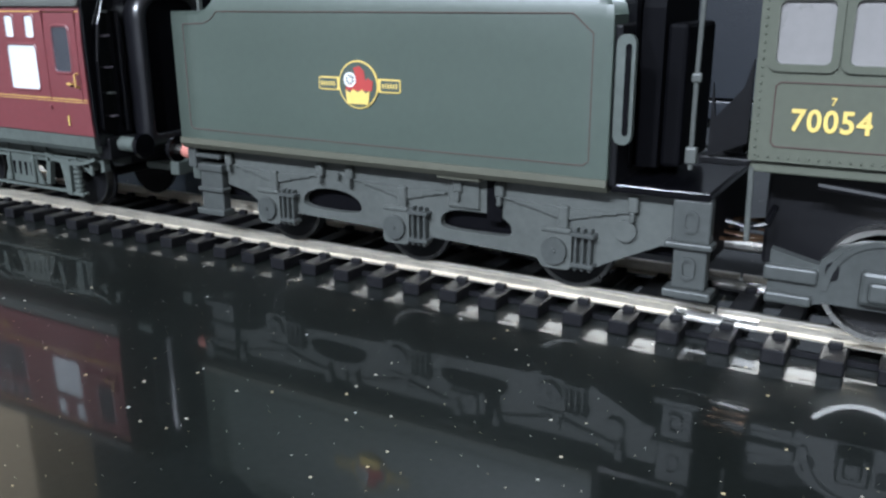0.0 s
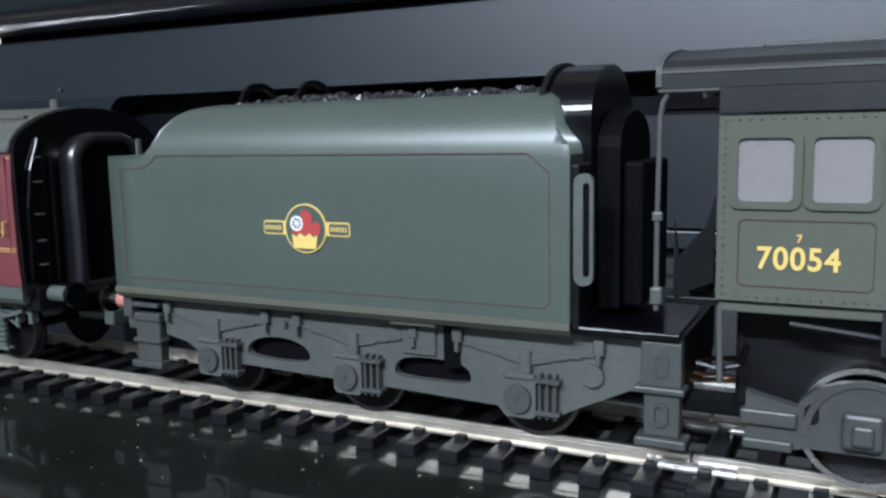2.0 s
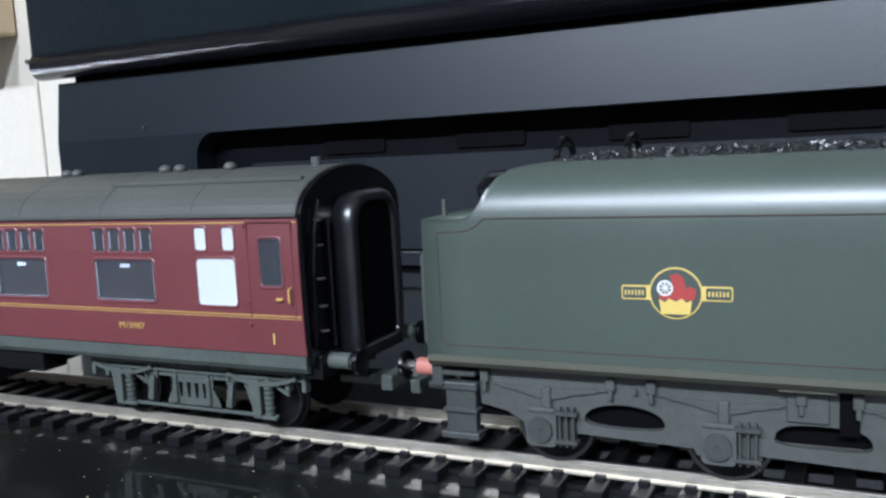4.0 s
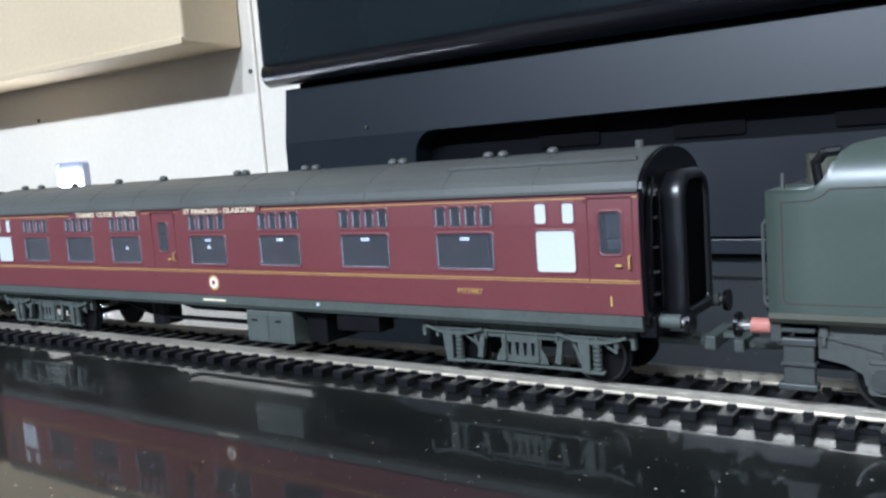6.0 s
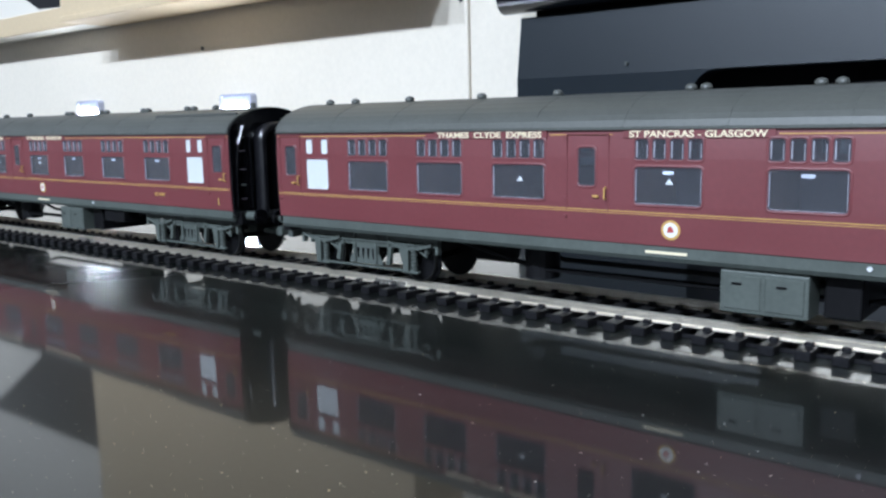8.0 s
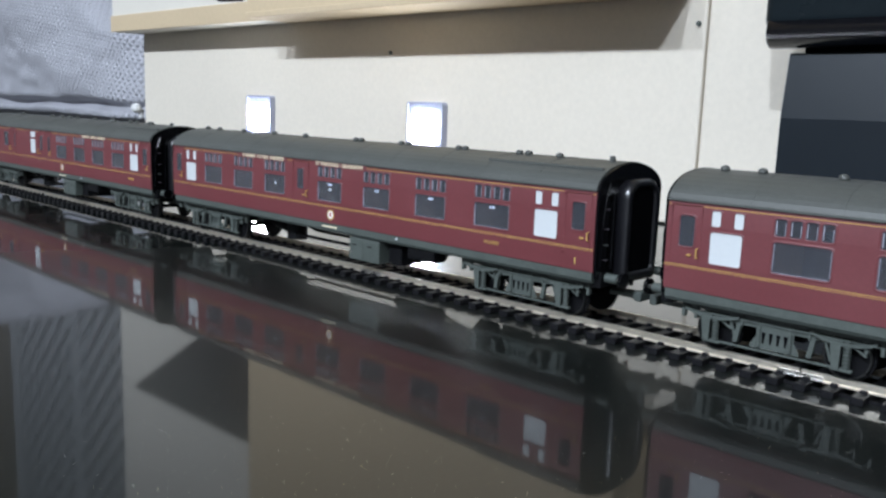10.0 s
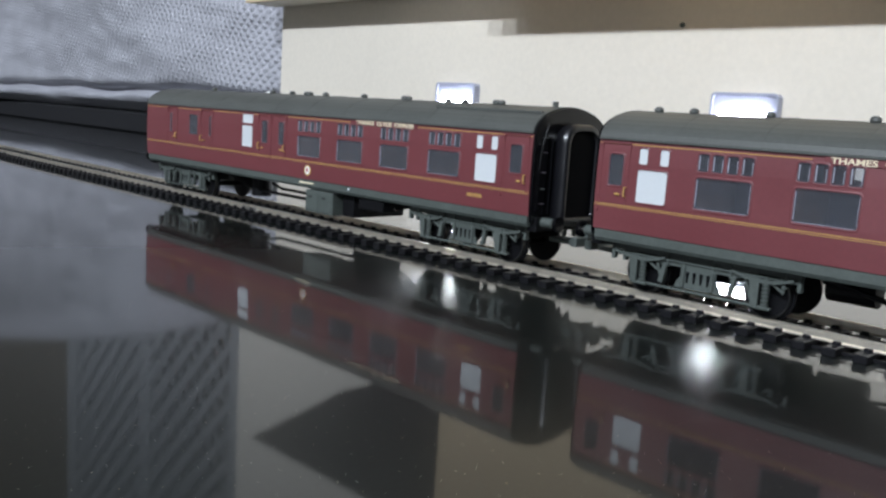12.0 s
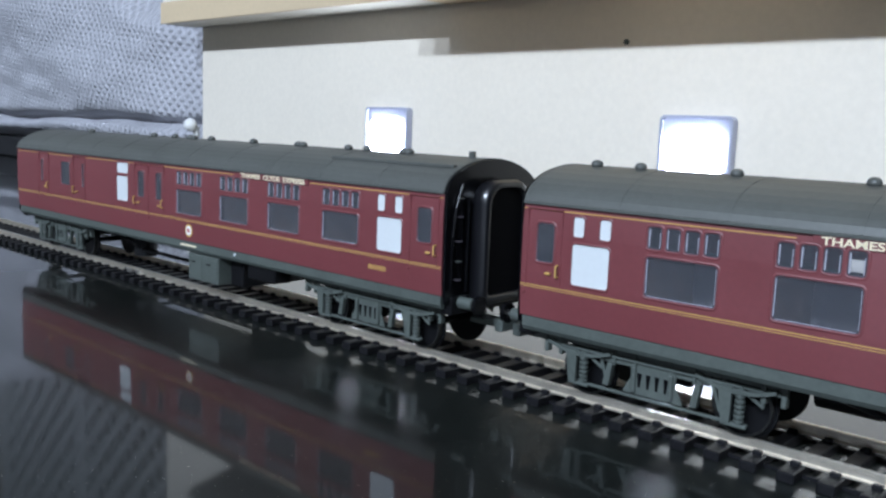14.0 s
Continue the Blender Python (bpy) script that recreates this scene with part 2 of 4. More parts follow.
def rounded(x0, x1, z0, z1, r, seg=4):
    pts = []
    for cx, cz, a0 in ((x1 - r, z1 - r, 0), (x0 + r, z1 - r, 90), (x0 + r, z0 + r, 180), (x1 - r, z0 + r, 270)):
        for i in range(seg + 1):
            a = radians(a0 + 90 * i / seg)
            pts.append((cx + r * math.cos(a), cz + r * math.sin(a)))
    return pts


def ring(bm, outer, inner, axis, a, b):
    """A frame between two outlines of equal point count."""
    n = len(outer)
    def at(p, v):
        return {"y": (p[0], v, p[1]), "x": (v, p[0], p[1])}[axis]
    rows = [[bm.verts.new(at(p, v)) for p in o] for o, v in ((outer, a), (inner, a), (inner, b), (outer, b))]
    for k in range(4):
        for i in range(n):
            j = (i + 1) % n
            bm.faces.new((rows[k][i], rows[k][j], rows[(k + 1) % 4][j], rows[(k + 1) % 4][i]))
    return bm


def tube(bm, pts, r, seg=6):
    """A thin rod along a chain of points."""
    for a, b in zip(pts, pts[1:]):
        a, b = Vector(a), Vector(b)
        d = b - a
        m = Matrix.Translation((a + b) / 2) @ d.to_track_quat("Z", "Y").to_matrix().to_4x4()
        bmesh.ops.create_cone(bm, cap_ends=True, segments=seg, radius1=r, radius2=r, depth=d.length + r, matrix=m)
    return bm


def loft(bm, rings):
    rows = [[bm.verts.new(p) for p in r] for r in rings]
    n = len(rows[0])
    for a, b in zip(rows, rows[1:]):
        for i in range(n):
            bm.faces.new((a[i], a[(i + 1) % n], b[(i + 1) % n], b[i]))
    bm.faces.new(rows[0])
    bm.faces.new(rows[-1][::-1])
    return bm


def loft_open(bm, rings):
    """Joins outlines of equal point count into a band with no end caps."""
    rows = [[bm.verts.new(p) for p in r] for r in rings]
    n = len(rows[0])
    for a, b in zip(rows, rows[1:]):
        for i in range(n):
            bm.faces.new((a[i], a[(i + 1) % n], b[(i + 1) % n], b[i]))
    return bm


def panel_with_holes(bm, x0, x1, zs, holes, profile, thick):
    """A long side sheet with real openings. profile(z) gives the outer y; holes are x0, x1, z0, z1."""
    xs = sorted({x0, x1, *[v for h in holes for v in h[:2]]})
    zz = sorted({*zs, *[v for h in holes for v in h[2:]]})
    inside = lambda x, z: any(h[0] < x < h[1] and h[2] < z < h[3] for h in holes)
    solid = {(i, k) for i in range(len(xs) - 1) for k in range(len(zz) - 1) if not inside((xs[i] + xs[i + 1]) / 2, (zz[k] + zz[k + 1]) / 2)}
    cache = {}
    def v(i, k, s):
        if (i, k, s) not in cache:
            cache[i, k, s] = bm.verts.new((xs[i], profile(zz[k]) + s * thick, zz[k]))
        return cache[i, k, s]
    for i, k in solid:
        for s in (0, 1):
            bm.faces.new((v(i, k, s), v(i + 1, k, s), v(i + 1, k + 1, s), v(i, k + 1, s)))
        for di, dk, a, b in ((-1, 0, (i, k), (i, k + 1)), (1, 0, (i + 1, k), (i + 1, k + 1)), (0, -1, (i, k), (i + 1, k)), (0, 1, (i, k + 1), (i + 1, k + 1))):
            if (i + di, k + dk) not in solid:
                bm.faces.new((v(*a, 0), v(*b, 0), v(*b, 1), v(*a, 1)))
    return bm


def lettering(text, size, x, y, z, material, parent, name="lettering", align="LEFT", label="", bold=0.0, stretch=1.0):
    """Raised letters on a side that faces -y; size and place in millimetres."""
    cu = bpy.data.curves.new("letters", "FONT")
    cu.body, cu.size, cu.align_x, cu.extrude, cu.offset = text, size * MM, align, 0.00006, bold * MM
    tmp = bpy.data.objects.new("letters", cu)
    scene.collection.objects.link(tmp)
    me = bpy.data.meshes.new_from_object(tmp.evaluated_get(bpy.context.evaluated_depsgraph_get()))
    bpy.data.objects.remove(tmp)
    me.materials.append(material)
    ob = new(name, me)
    ob.parent = parent
    ob.matrix_local = Matrix.Translation((x * MM, y * MM, z * MM)) @ pose(0, 0, 0, 90, 0, 0) @ Matrix.Diagonal((stretch, 1, 1, 1))
    return tagged(ob, label)


# ---- the setting ----
bm = box(bmesh.new(), -2700, 700, -620, 480, -40, 0, 3, 3)
tagged(part("worktop", bm, STONE), "polished black stone worktop with pale flecks and dust", "worktop", kind="structure")
bm = box(bmesh.new(), -3000, 1200, 482, 560, -900, 2100)
tagged(part("wall_north", bm, BROWNWALL), "plain brown wall behind the worktop", "wall", kind="structure")
bm = box(bmesh.new(), -3000, 1200, -4060, -4000, -900, 2100)
tagged(part("wall_south", bm, WALLPAINT), "plain painted wall across the room", "wall", kind="structure")
bm = box(bmesh.new(), -3080, -3002, -4060, 560, -900, 2100)
tagged(part("wall_west", bm, WALLPAINT), "plain painted end wall", "wall", kind="structure")
bm = box(bmesh.new(), 1202, 1280, -4060, 560, -900, 2100)
tagged(part("wall_east", bm, WALLPAINT), "plain painted end wall", "wall", kind="structure")
bm = box(bmesh.new(), -3080, 1280, -4060, 560, 2102, 2160)
tagged(part("ceiling", bm, WALLPAINT), "plain painted ceiling", "ceiling", kind="structure")
bm = box(bmesh.new(), -3080, 1280, -4060, 560, -960, -902)
tagged(part("floor", bm, WALLPAINT), "plain floor below the worktop", "floor", kind="structure")


# ---- boxes behind the train ----
def back_board():
    ob = empty("storage_box", "long cream board box standing on the worktop", "box")
    part("front_panel", box(bmesh.new(), -1110, -393.2, 258, 470, 1, 260, 1.5), CREAM, ob)
    part("side_panel", box(bmesh.new(), -392, -240, 258.6, 470, 1, 260, 1.5), CREAM, ob)
    return ob


def upper_boxes():
    a = empty("shelf_box", "tan board box overhanging the cream box", "box")
    part("body", box(bmesh.new(), -812, -404, 206, 257, 142, 470, 2), TAN, a)
    part("bottom_rim", box(bmesh.new(), -812, -404, 204.5, 206.2, 142, 147, 0.6), TAN, a)
    b = empty("shelf_box", "pale board box overhanging the cream box", "box")
    part("body", box(bmesh.new(), -1120, -813, 225, 257, 142, 470, 2), CREAMLIGHT, b)
    part("bottom_rim", box(bmesh.new(), -1120, -813, 223.4, 225.2, 142, 160, 0.6), TAN, b)
    # dark slanting patch on the front of the pale box
    part("dark_patch", prism(bmesh.new(), [(-818, 176), (-816, 272), (-1088, 277), (-948, 190), (-888, 163), (-848, 161)], "y", 224.2, 225.3), DARKFILL, b, "dark slanting patch")
    knob = bmesh.new()
    bmesh.ops.create_uvsphere(knob, u_segments=16, v_segments=10, radius=6, matrix=Matrix.Translation((-1120, 252, 56)))
    cyl(knob, -1120, 258, 50, "z", 3, 10, 12)
    tagged(part("hook", knob, WHITE), "small white plastic hook on the cream box", "hook")


def black_case():
    ob = empty("printer", "black plastic printer with a recessed paper tray", "printer")
    bm = panel_with_holes(bmesh.new(), -322, 320, [1.5, 103], [(-222, 318, 1.5, 70)], lambda z: 209.5 + max(0, z - 70) * 0.135, 14)
    part("front_frame", bm, CASEFRONT, ob)
    arc = [(-222 + 13 - 13 * math.sin(a * math.pi / 16), 70 - 13 + 13 * math.cos(a * math.pi / 16)) for a in range(9)]
    part("recess_corner", prism(bmesh.new(), [(-222, 70)] + arc, "y", 209.6, 223.4), CASEFRONT, ob)
    # only the recess back shows; its shade is in the colour
    part("body", box(bmesh.new(), -321.6, 320, 224, 470, 1.5, 102.6, 2), SHADEDRECESS, ob)
    part("side_panel", box(bmesh.new(), -322.4, -321.8, 223.8, 470, 1.5, 103), CASE, ob)
    part("top_panel", box(bmesh.new(), -322, 320, 223.8, 470, 102.7, 103.1), CASE, ob)
    prism_pts = rounded(-188, 316, 10, 53, 3)
    part("tray", prism(bmesh.new(), prism_pts, "y", 210.2, 223.6), CASE, ob, "dark tray front")
    part("tray_lip", box(bmesh.new(), -188, 316, 211.5, 223.6, 1.5, 8.6, 0.6), CASE, ob)
    # near-black patches painted as the shade of open slots
    for k in range(5):
        x = -151 + 71.5 * k
        part("slot", prism(bmesh.new(), rounded(x, x + 34, 55.5, 68, 1.5), "y", 222.6, 223.9), BLACKSHADE, ob, "slot with its shade painted black")
    part("button", cyl(bmesh.new(), -256, 209.3, 75, "y", 0.9, 1.2, 12), TENDERGREY, ob, "small pale dot")
    # dark block added as the shaded gap between lower and upper half
    part("gap_shade_block", box(bmesh.new(), -318, 320, 222, 470, 103.2, 112, 1), BLACKSHADE, ob)
    part("scanner", box(bmesh.new(), -335, 330, 205, 470, 113, 330, 7, 8), CASEGLOSS, ob, "glossy black upper half", smooth=False)
    part("lower_bead", cyl(bmesh.new(), -2, 211, 113.2, "x", 8.0, 658, 48), CASEBEAD, ob, "rounded glossy bead", smooth=True)
    return ob


def led_light(x, z0, z1, w):
    """A square case on the board with a glowing face that leaves a band free at the top."""
    ob = empty("plug_in_light", "square light with a glowing face in a pale clear case", "light", "lights on the cream box")
    part("case", prism(bmesh.new(), rounded(x - w, x + w, z0, z1, 3), "y", 253.6, 257.6), CLEAR, ob, "pale grey plastic case")
    part("rim", ring(bmesh.new(), rounded(x - w, x + w, z0, z1, 3), rounded(x - w + 1.4, x + w - 1.4, z0 + 1.4, z1 - 1.4, 2.2), "y", 252.2, 253.6), CLEAR, ob, "pale clear rim")
    part("face", prism(bmesh.new(), rounded(x - w + 5.5, x + w - 5.5, z0 + 4, z1 - 8.5, 5), "y", 252.5, 253.5), GLOW, ob, "glowing white face")
    return ob


def cushion():
    bm = bmesh.new()
    nx, nz = 70, 56
    grid = [[None] * (nz + 1) for _ in range(nx + 1)]
    for i in range(nx + 1):
        for k in range(nz + 1):
            u, v = i / nx, (k / nz) ** 1.5
            x = -2350 + 1238 * u
            top = 190 + 250 * min(1, max(0, (-1250 - x) / 900)) ** 0.8
            z = 27 + (top - 27) * v
            bulge = min(1, max(0, z - 27) / 16) ** 0.5 * min(1, max(0, top - z) / 40) ** 0.5
            crease = math.exp(-((z - 58 - 6 * noise.noise((u * 9, 2, 0))) / 5) ** 2) * (1 - 0.5 * max(0, u - 0.5))
            fold = math.sin(u * 8 + z * 0.012) * 12 + 9 * noise.noise((u * 8, z * 0.02, 3)) + 4 * noise.noise((u * 30, z * 0.06, 7))
            y = 322 - 48 * bulge - fold * bulge + 22 * crease + 8 * max(0, 54 - z) / 27 + 230 * max(0, u - 0.93)
            grid[i][k] = bm.verts.new((x, y, z))
    for i in range(nx):
        for k in range(nz):
            bm.faces.new((grid[i][k], grid[i + 1][k], grid[i + 1][k + 1], grid[i][k + 1]))
    r = bmesh.ops.extrude_face_region(bm, geom=list(bm.faces))
    bmesh.ops.translate(bm, vec=(0, 70, 0), verts=[g for g in r["geom"] if isinstance(g, bmesh.types.BMVert)])
    ob = part("cushion", bm, CLOTH, None, smooth=True)
    tagged(ob, "grey-white quilted cloth cushion lying behind the track's end", "cushion")
    # added block, its black standing in for shade below the cushion
    base = part("cushion_gap_shade", box(bmesh.new(), -2350, -1118, 300, 420, 0.5, 27.5, 3), DARKFILL)
    tagged(base, "black block as the shade in the gap under the quilted cushion", "base")


def lattice_screen():
    """Two tall panels of crossed slats between three posts."""
    ob = empty("lattice_screen", "pale lattice screen standing behind the quilted cushion", "screen")
    for x in (-1458, -1756, -2084):
        part("post", box(bmesh.new(), x - 19, x + 19, 426, 448, 1, 860, 3), LATTICE, ob)
    for x0, x1 in ((-1736, -1478), (-2064, -1776)):
        w = x1 - x0
        for sgn in (-1, 1):
            for k in range(-6, 18):
                lo, hi = 120 + 46 * k, 120 + 46 * k + w
                a, b = max(120, lo), min(840, hi)
                if b - a > 20:
                    ends = [(x0 + (z - lo if sgn > 0 else hi - z), 437 + sgn * 4, z) for z in (a, b)]
                    part("slat", tube(bmesh.new(), ends, 7.0, 6), LATTICE, ob)
        part("rail", box(bmesh.new(), x0, x1, 429, 445, 104, 122, 2), LATTICE, ob)
        part("rail", box(bmesh.new(), x0, x1, 429, 445, 838, 856, 2), LATTICE, ob)


for sx, sy, sz in ((-398, 257.5, 125), (-676, 257.6, 113)):
    tagged(part("screw", cyl(bmesh.new(), sx, sy, sz, "y", 1.6, 1.6, 10), FRAMEGREY), "small grey screw head in the cream box", "screw", "screws in the cream box")
back_board()
upper_boxes()
black_case()
lattice_screen()
led_light(-863, 37, 74.8, 21.2)
led_light(-628.5, 36, 73.2, 20.6)
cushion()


# ---- track ----
def rail_section(bm, x0, x1, y):
    s = [(-0.95, 2.2), (0.95, 2.2), (0.95, 2.45), (0.25, 2.75), (0.25, 3.75), (0.5, 3.95), (0.5, 4.4), (0.4, 4.5), (-0.4, 4.5), (-0.5, 4.4), (-0.5, 3.95), (-0.25, 3.75), (-0.25, 2.75), (-0.95, 2.45)]
    return prism(bm, [(y + a, b) for a, b in s], "x", x0, x1)


def track():
    ob = empty("model_railway_track", "nickel model railway track on black plastic sleepers", "track")
    joints = [-1734, -1398, -1062, -726, -390, -217.6, 118.7, 240]
    for a, b in zip(joints, joints[1:]):
        for y in (-8.75, 8.75):
            part("rail", rail_section(bmesh.new(), a + 0.25, b - 0.25, y), RAIL, ob)
    for x in joints[1:-1]:
        for y in (-8.75, 8.75):
            bm = box(bmesh.new(), x - 6, x + 6, y - 1.25, y + 1.25, 2.15, 2.7, 0.1)
            box(bm, x - 6, x + 6, y - 0.75, y + 0.75, 2.5, 3.6, 0.1)
            part("rail_joiner", bm, SILVER, ob, "bright metal rail joiner")
    bm = box(bmesh.new(), -1.6, 1.6, -15.2, 15.2, 0, 2.1, 0.18, 1)
    for y in (-8.75, 8.75):
        for s in (-1, 1):
            box(bm, -0.9, 0.9, y + s * 1.5 - 0.6, y + s * 1.5 + 0.6, 2.0, 2.95, 0.15, 1)
    bmesh.ops.scale(bm, vec=(MM,) * 3, verts=bm.verts)
    me = bpy.data.meshes.new("sleeper")
    bm.to_mesh(me)
    bm.free()
    me.materials.append(SLEEPER)
    bm = bmesh.new()
    for y in (-10.5, 10.5):
        box(bm, -1730, 238, y - 0.4, y + 0.4, 0.1, 0.9)
    part("sleeper_web", bm, SLEEPER, ob)
    for k in range(240):
        piece("sleeper", me, ob, (235 - 7.15 * k, 0, 0))
    return ob


# ---- coaches ----
def side_profile(z):
    """Outer y of a coach side: upright above the waist, curving in below."""
    return -18.0 + (0.05 * max(0, 30 - z) ** 1.45 * 0.35) + 0.035 * max(0, z - 40) ** 1.3


ROOF_HALF = [(18.0, 46.2), (18.0, 46.9), (17.5, 48.3), (16.6, 49.5), (15.2, 50.7), (13.2, 51.9), (10.6, 53.0), (7.4, 53.9), (3.8, 54.5)]
ROOF = [(-a, b) for a, b in ROOF_HALF] + [(0, 54.7)] + ROOF_HALF[::-1]


def window(parent, x0, x1, z0, z1, y, kind, name="window", r=0.8, bulge=0.0):
    """A framed light: rounded raised frame, glazing edge and a pane that may bow outwards."""
    w = bmesh.new()
    steps = [(0.55, 0.06, r + 0.45), (0.42, -0.16, r + 0.35), (0.12, -0.2, r + 0.1), (-0.04, -0.06, r * 0.85), (-0.06, 0.5, r * 0.8)]
    loft_open(w, [[(px, y + d, pz) for px, pz in rounded(x0 - o, x1 + o, z0 - o, z1 + o, q)] for o, d, q in steps])
    w = part(name, w, MAROON, parent, smooth=True)
    part("glazing_edge", ring(bmesh.new(), rounded(x0 + 0.06, x1 - 0.06, z0 + 0.06, z1 - 0.06, r * 0.8), rounded(x0 + 0.26, x1 - 0.26, z0 + 0.24, z1 - 0.24, r * 0.7), "y", y + 0.0, y + 0.45), FROST if kind == "frost" else EDGE, w, "pale window edge with its glints")
    if bulge:
        n, pts = 8, []
        for k in range(n + 1):
            u = k / n
            pts.append((x0 + 0.05 + (x1 - x0 - 0.1) * u, y + 0.3 - bulge * math.sin(math.pi * u)))
        bm = prism(bmesh.new(), pts + [(a, b + 0.25) for a, b in pts[::-1]], "z", z0 + 0.05, z1 - 0.05)
    else:
        bm = prism(bmesh.new(), rounded(x0 + 0.04, x1 - 0.04, z0 + 0.04, z1 - 0.04, r * 0.8), "y", y + 0.1, y + 0.4)
    p = part("pane", bm, FROST if kind == "frost" else PANE, w, "frosted white pane" if kind == "frost" else "")
    if kind != "frost":
        p.visible_shadow = False
    return w


def bogie(parent, xc, name="bogie"):
    b = part(name, box(bmesh.new(), xc - 6, xc + 6, -8, 8, 11, 17, 0.4), FRAMEBLACK, parent)
    for s in (-1, 1):
        y = s * 12.2
        bm = box(bmesh.new(), xc - 12, xc + 12, y - 0.5, y + 0.5, 13.8, 17.4, 0.15, 1)
        box(bm, xc - 23, xc + 23, y - 0.6, y + 0.6, 15.9, 17.6, 0.15, 1)
        box(bm, xc - 27, xc + 27, y - 0.5, y + s * 0.8, 14.9, 15.7, 0.15, 1)
        box(bm, xc - 27, xc - 22, y - 0.6, y + 0.6, 15.9, 17.3, 0.15, 1)
        box(bm, xc + 22, xc + 27, y - 0.6, y + 0.6, 15.9, 17.3, 0.15, 1)
        for k in (-27.2, -23.4, 22.4, 26.2):
            box(bm, xc + k, xc + k + 1.0, y - 0.9, y + 0.9, 13.0, 17.8, 0.15, 1)
        fr = part("bogie_frame", bm, FRAMEGREY, b, "grey bogie side frame")
        for k in (-9.4, -4.4, 3.8, 8.8):
            part("rib", box(bmesh.new(), xc + k, xc + k + 0.6, y + s * 0.4, y + s * 1.1, 13.4, 17.2, 0.1, 1), FRAMEGREY, fr)
        for dx in (-17.6, 17.6):
            xa = xc + dx
            bow = [(xa - 8 + 2 * k, 14.6 + 1.6 * ((k - 4) / 4) ** 2) for k in range(9)]
            part("bow_spring", prism(bmesh.new(), bow + [(a, c - 0.75) for a, c in bow[::-1]], "y", y + s * 0.5, y + s * 1.7), FRAMEGREY, fr)
            bm = prism(bmesh.new(), [(xa - 3.3, 15), (xa - 0.5, 15), (xa - 0.6, 7.7), (xa - 2.3, 7.7)], "y", y - 0.9, y + s * 1.6)
            box(bm, xa - 2.6, xa + 2.6, y - 0.8, y + s * 1.4, 7.2, 8.0, 0.2, 1)
            box(bm, xa - 1.2, xa + 2.4, y - 0.8, y + s * 1.3, 14.0, 14.8, 0.2, 1)
            part("axlebox", bm, FRAMEGREY, fr, "grey axlebox")
            bm = bmesh.new()
            for j in range(6):
                cyl(bm, xa + 0.9, y + s * 0.6, 8.5 + j * 1.0, "z", 1.0, 0.55, 12)
            cyl(bm, xa + 0.9, y + s * 0.5, 11.5, "z", 0.6, 7, 8)
            part("coil_spring", bm, FRAMEGREY, fr)
            part("horn_stay", tube(bmesh.new(), [(xa + 5.4, y + s * 0.4, 16), (xa + 5.2, y + s * 0.4, 12.2), (xa + 2.6, y + s * 0.5, 13.8)], 0.35), FRAMEGREY, fr)
        part("tie_bar", box(bmesh.new(), xc - 20, xc + 20, y - 0.5, y + 0.4, 7.3, 7.95, 0.15, 1), FRAMEGREY, fr)
        bm = prism(bmesh.new(), [(xc - 6.8, 8.4), (xc + 6.8, 8.4), (xc + 6.2, 10.0), (xc + 5.0, 11.8), (xc + 5.2, 15), (xc - 5.2, 15), (xc - 5.0, 11.8), (xc - 6.2, 10.0)], "y", y - 0.4, y + s * 0.7)
        part("bolster_panel", bm, FRAMEGREY, fr)
        # thin dark patches on the panel, painted as the shade in its notches
        for k in (-3.0, -1.0, 1.0, 3.0):
            part("bolster_notch", prism(bmesh.new(), [(xc + k - 0.55, 13.0), (xc + k + 0.55, 13.0), (xc + k + 0.2, 10.0), (xc + k - 0.3, 10.0)], "y", y + s * 0.6, y + s * 0.74), BLACKSHADE, fr, "notch drawn as a dark shade patch")
        part("equaliser_bar", box(bmesh.new(), xc - 19, xc + 19, y + s * 0.7, y + s * 1.2, 15.0, 15.5, 0.1, 1), FRAMEGREY, fr)
        for k in (-13.0, 12.4):
            part("stay", prism(bmesh.new(), [(xc + k, 14.6), (xc + k + 0.7, 14.6), (xc + k + 2.6, 9.2), (xc + k + 1.9, 9.2)], "y", y - 0.2, y + s * 0.6), FRAMEGREY, fr)
        for k in (-4.2, 4.2):
            part("bolster_hanger", box(bmesh.new(), xc + k - 0.5, xc + k + 0.5, y + s * 0.5, y + s * 1.4, 8.8, 14.2, 0.2, 1), FRAMEGREY, fr)
        for k in (-10.5, 9.5):
            part("brake_hanger", prism(bmesh.new(), [(xc + k - 0.8, 9), (xc + k + 0.6, 9), (xc + k + 1.4, 14), (xc + k + 0.2, 14)], "y", y - 1.6, y - 0.4), FRAMEGREY, fr)
    for dx in (-17.6, 17.6):
        bm = bmesh.new()
        for s in (-1, 1):
            cyl(bm, xc + dx, s * 8.9, 10.6, "y", 6.0, 1.6, 28)
            cyl(bm, xc + dx, s * 7.9, 10.4, "y", 6.7, 0.6, 28)
        cyl(bm, xc + dx, 0, 10.6, "y", 1.0, 22, 10)
        w = part("wheelset", bm, FRAMEBLACK, b)
        bm = bmesh.new()
        for s in (-1, 1):
            ring(bm, [(xc + dx + 6.1 * math.cos(a * math.pi / 14), 10.6 + 6.1 * math.sin(a * math.pi / 14)) for a in range(28)], [(xc + dx + 5.6 * math.cos(a * math.pi / 14), 10.6 + 5.6 * math.sin(a * math.pi / 14)) for a in range(28)], "y", s * 9.75, s * 8.2)
        part("tyre", bm, TYRE, w, "dark metal tyre")
    return b


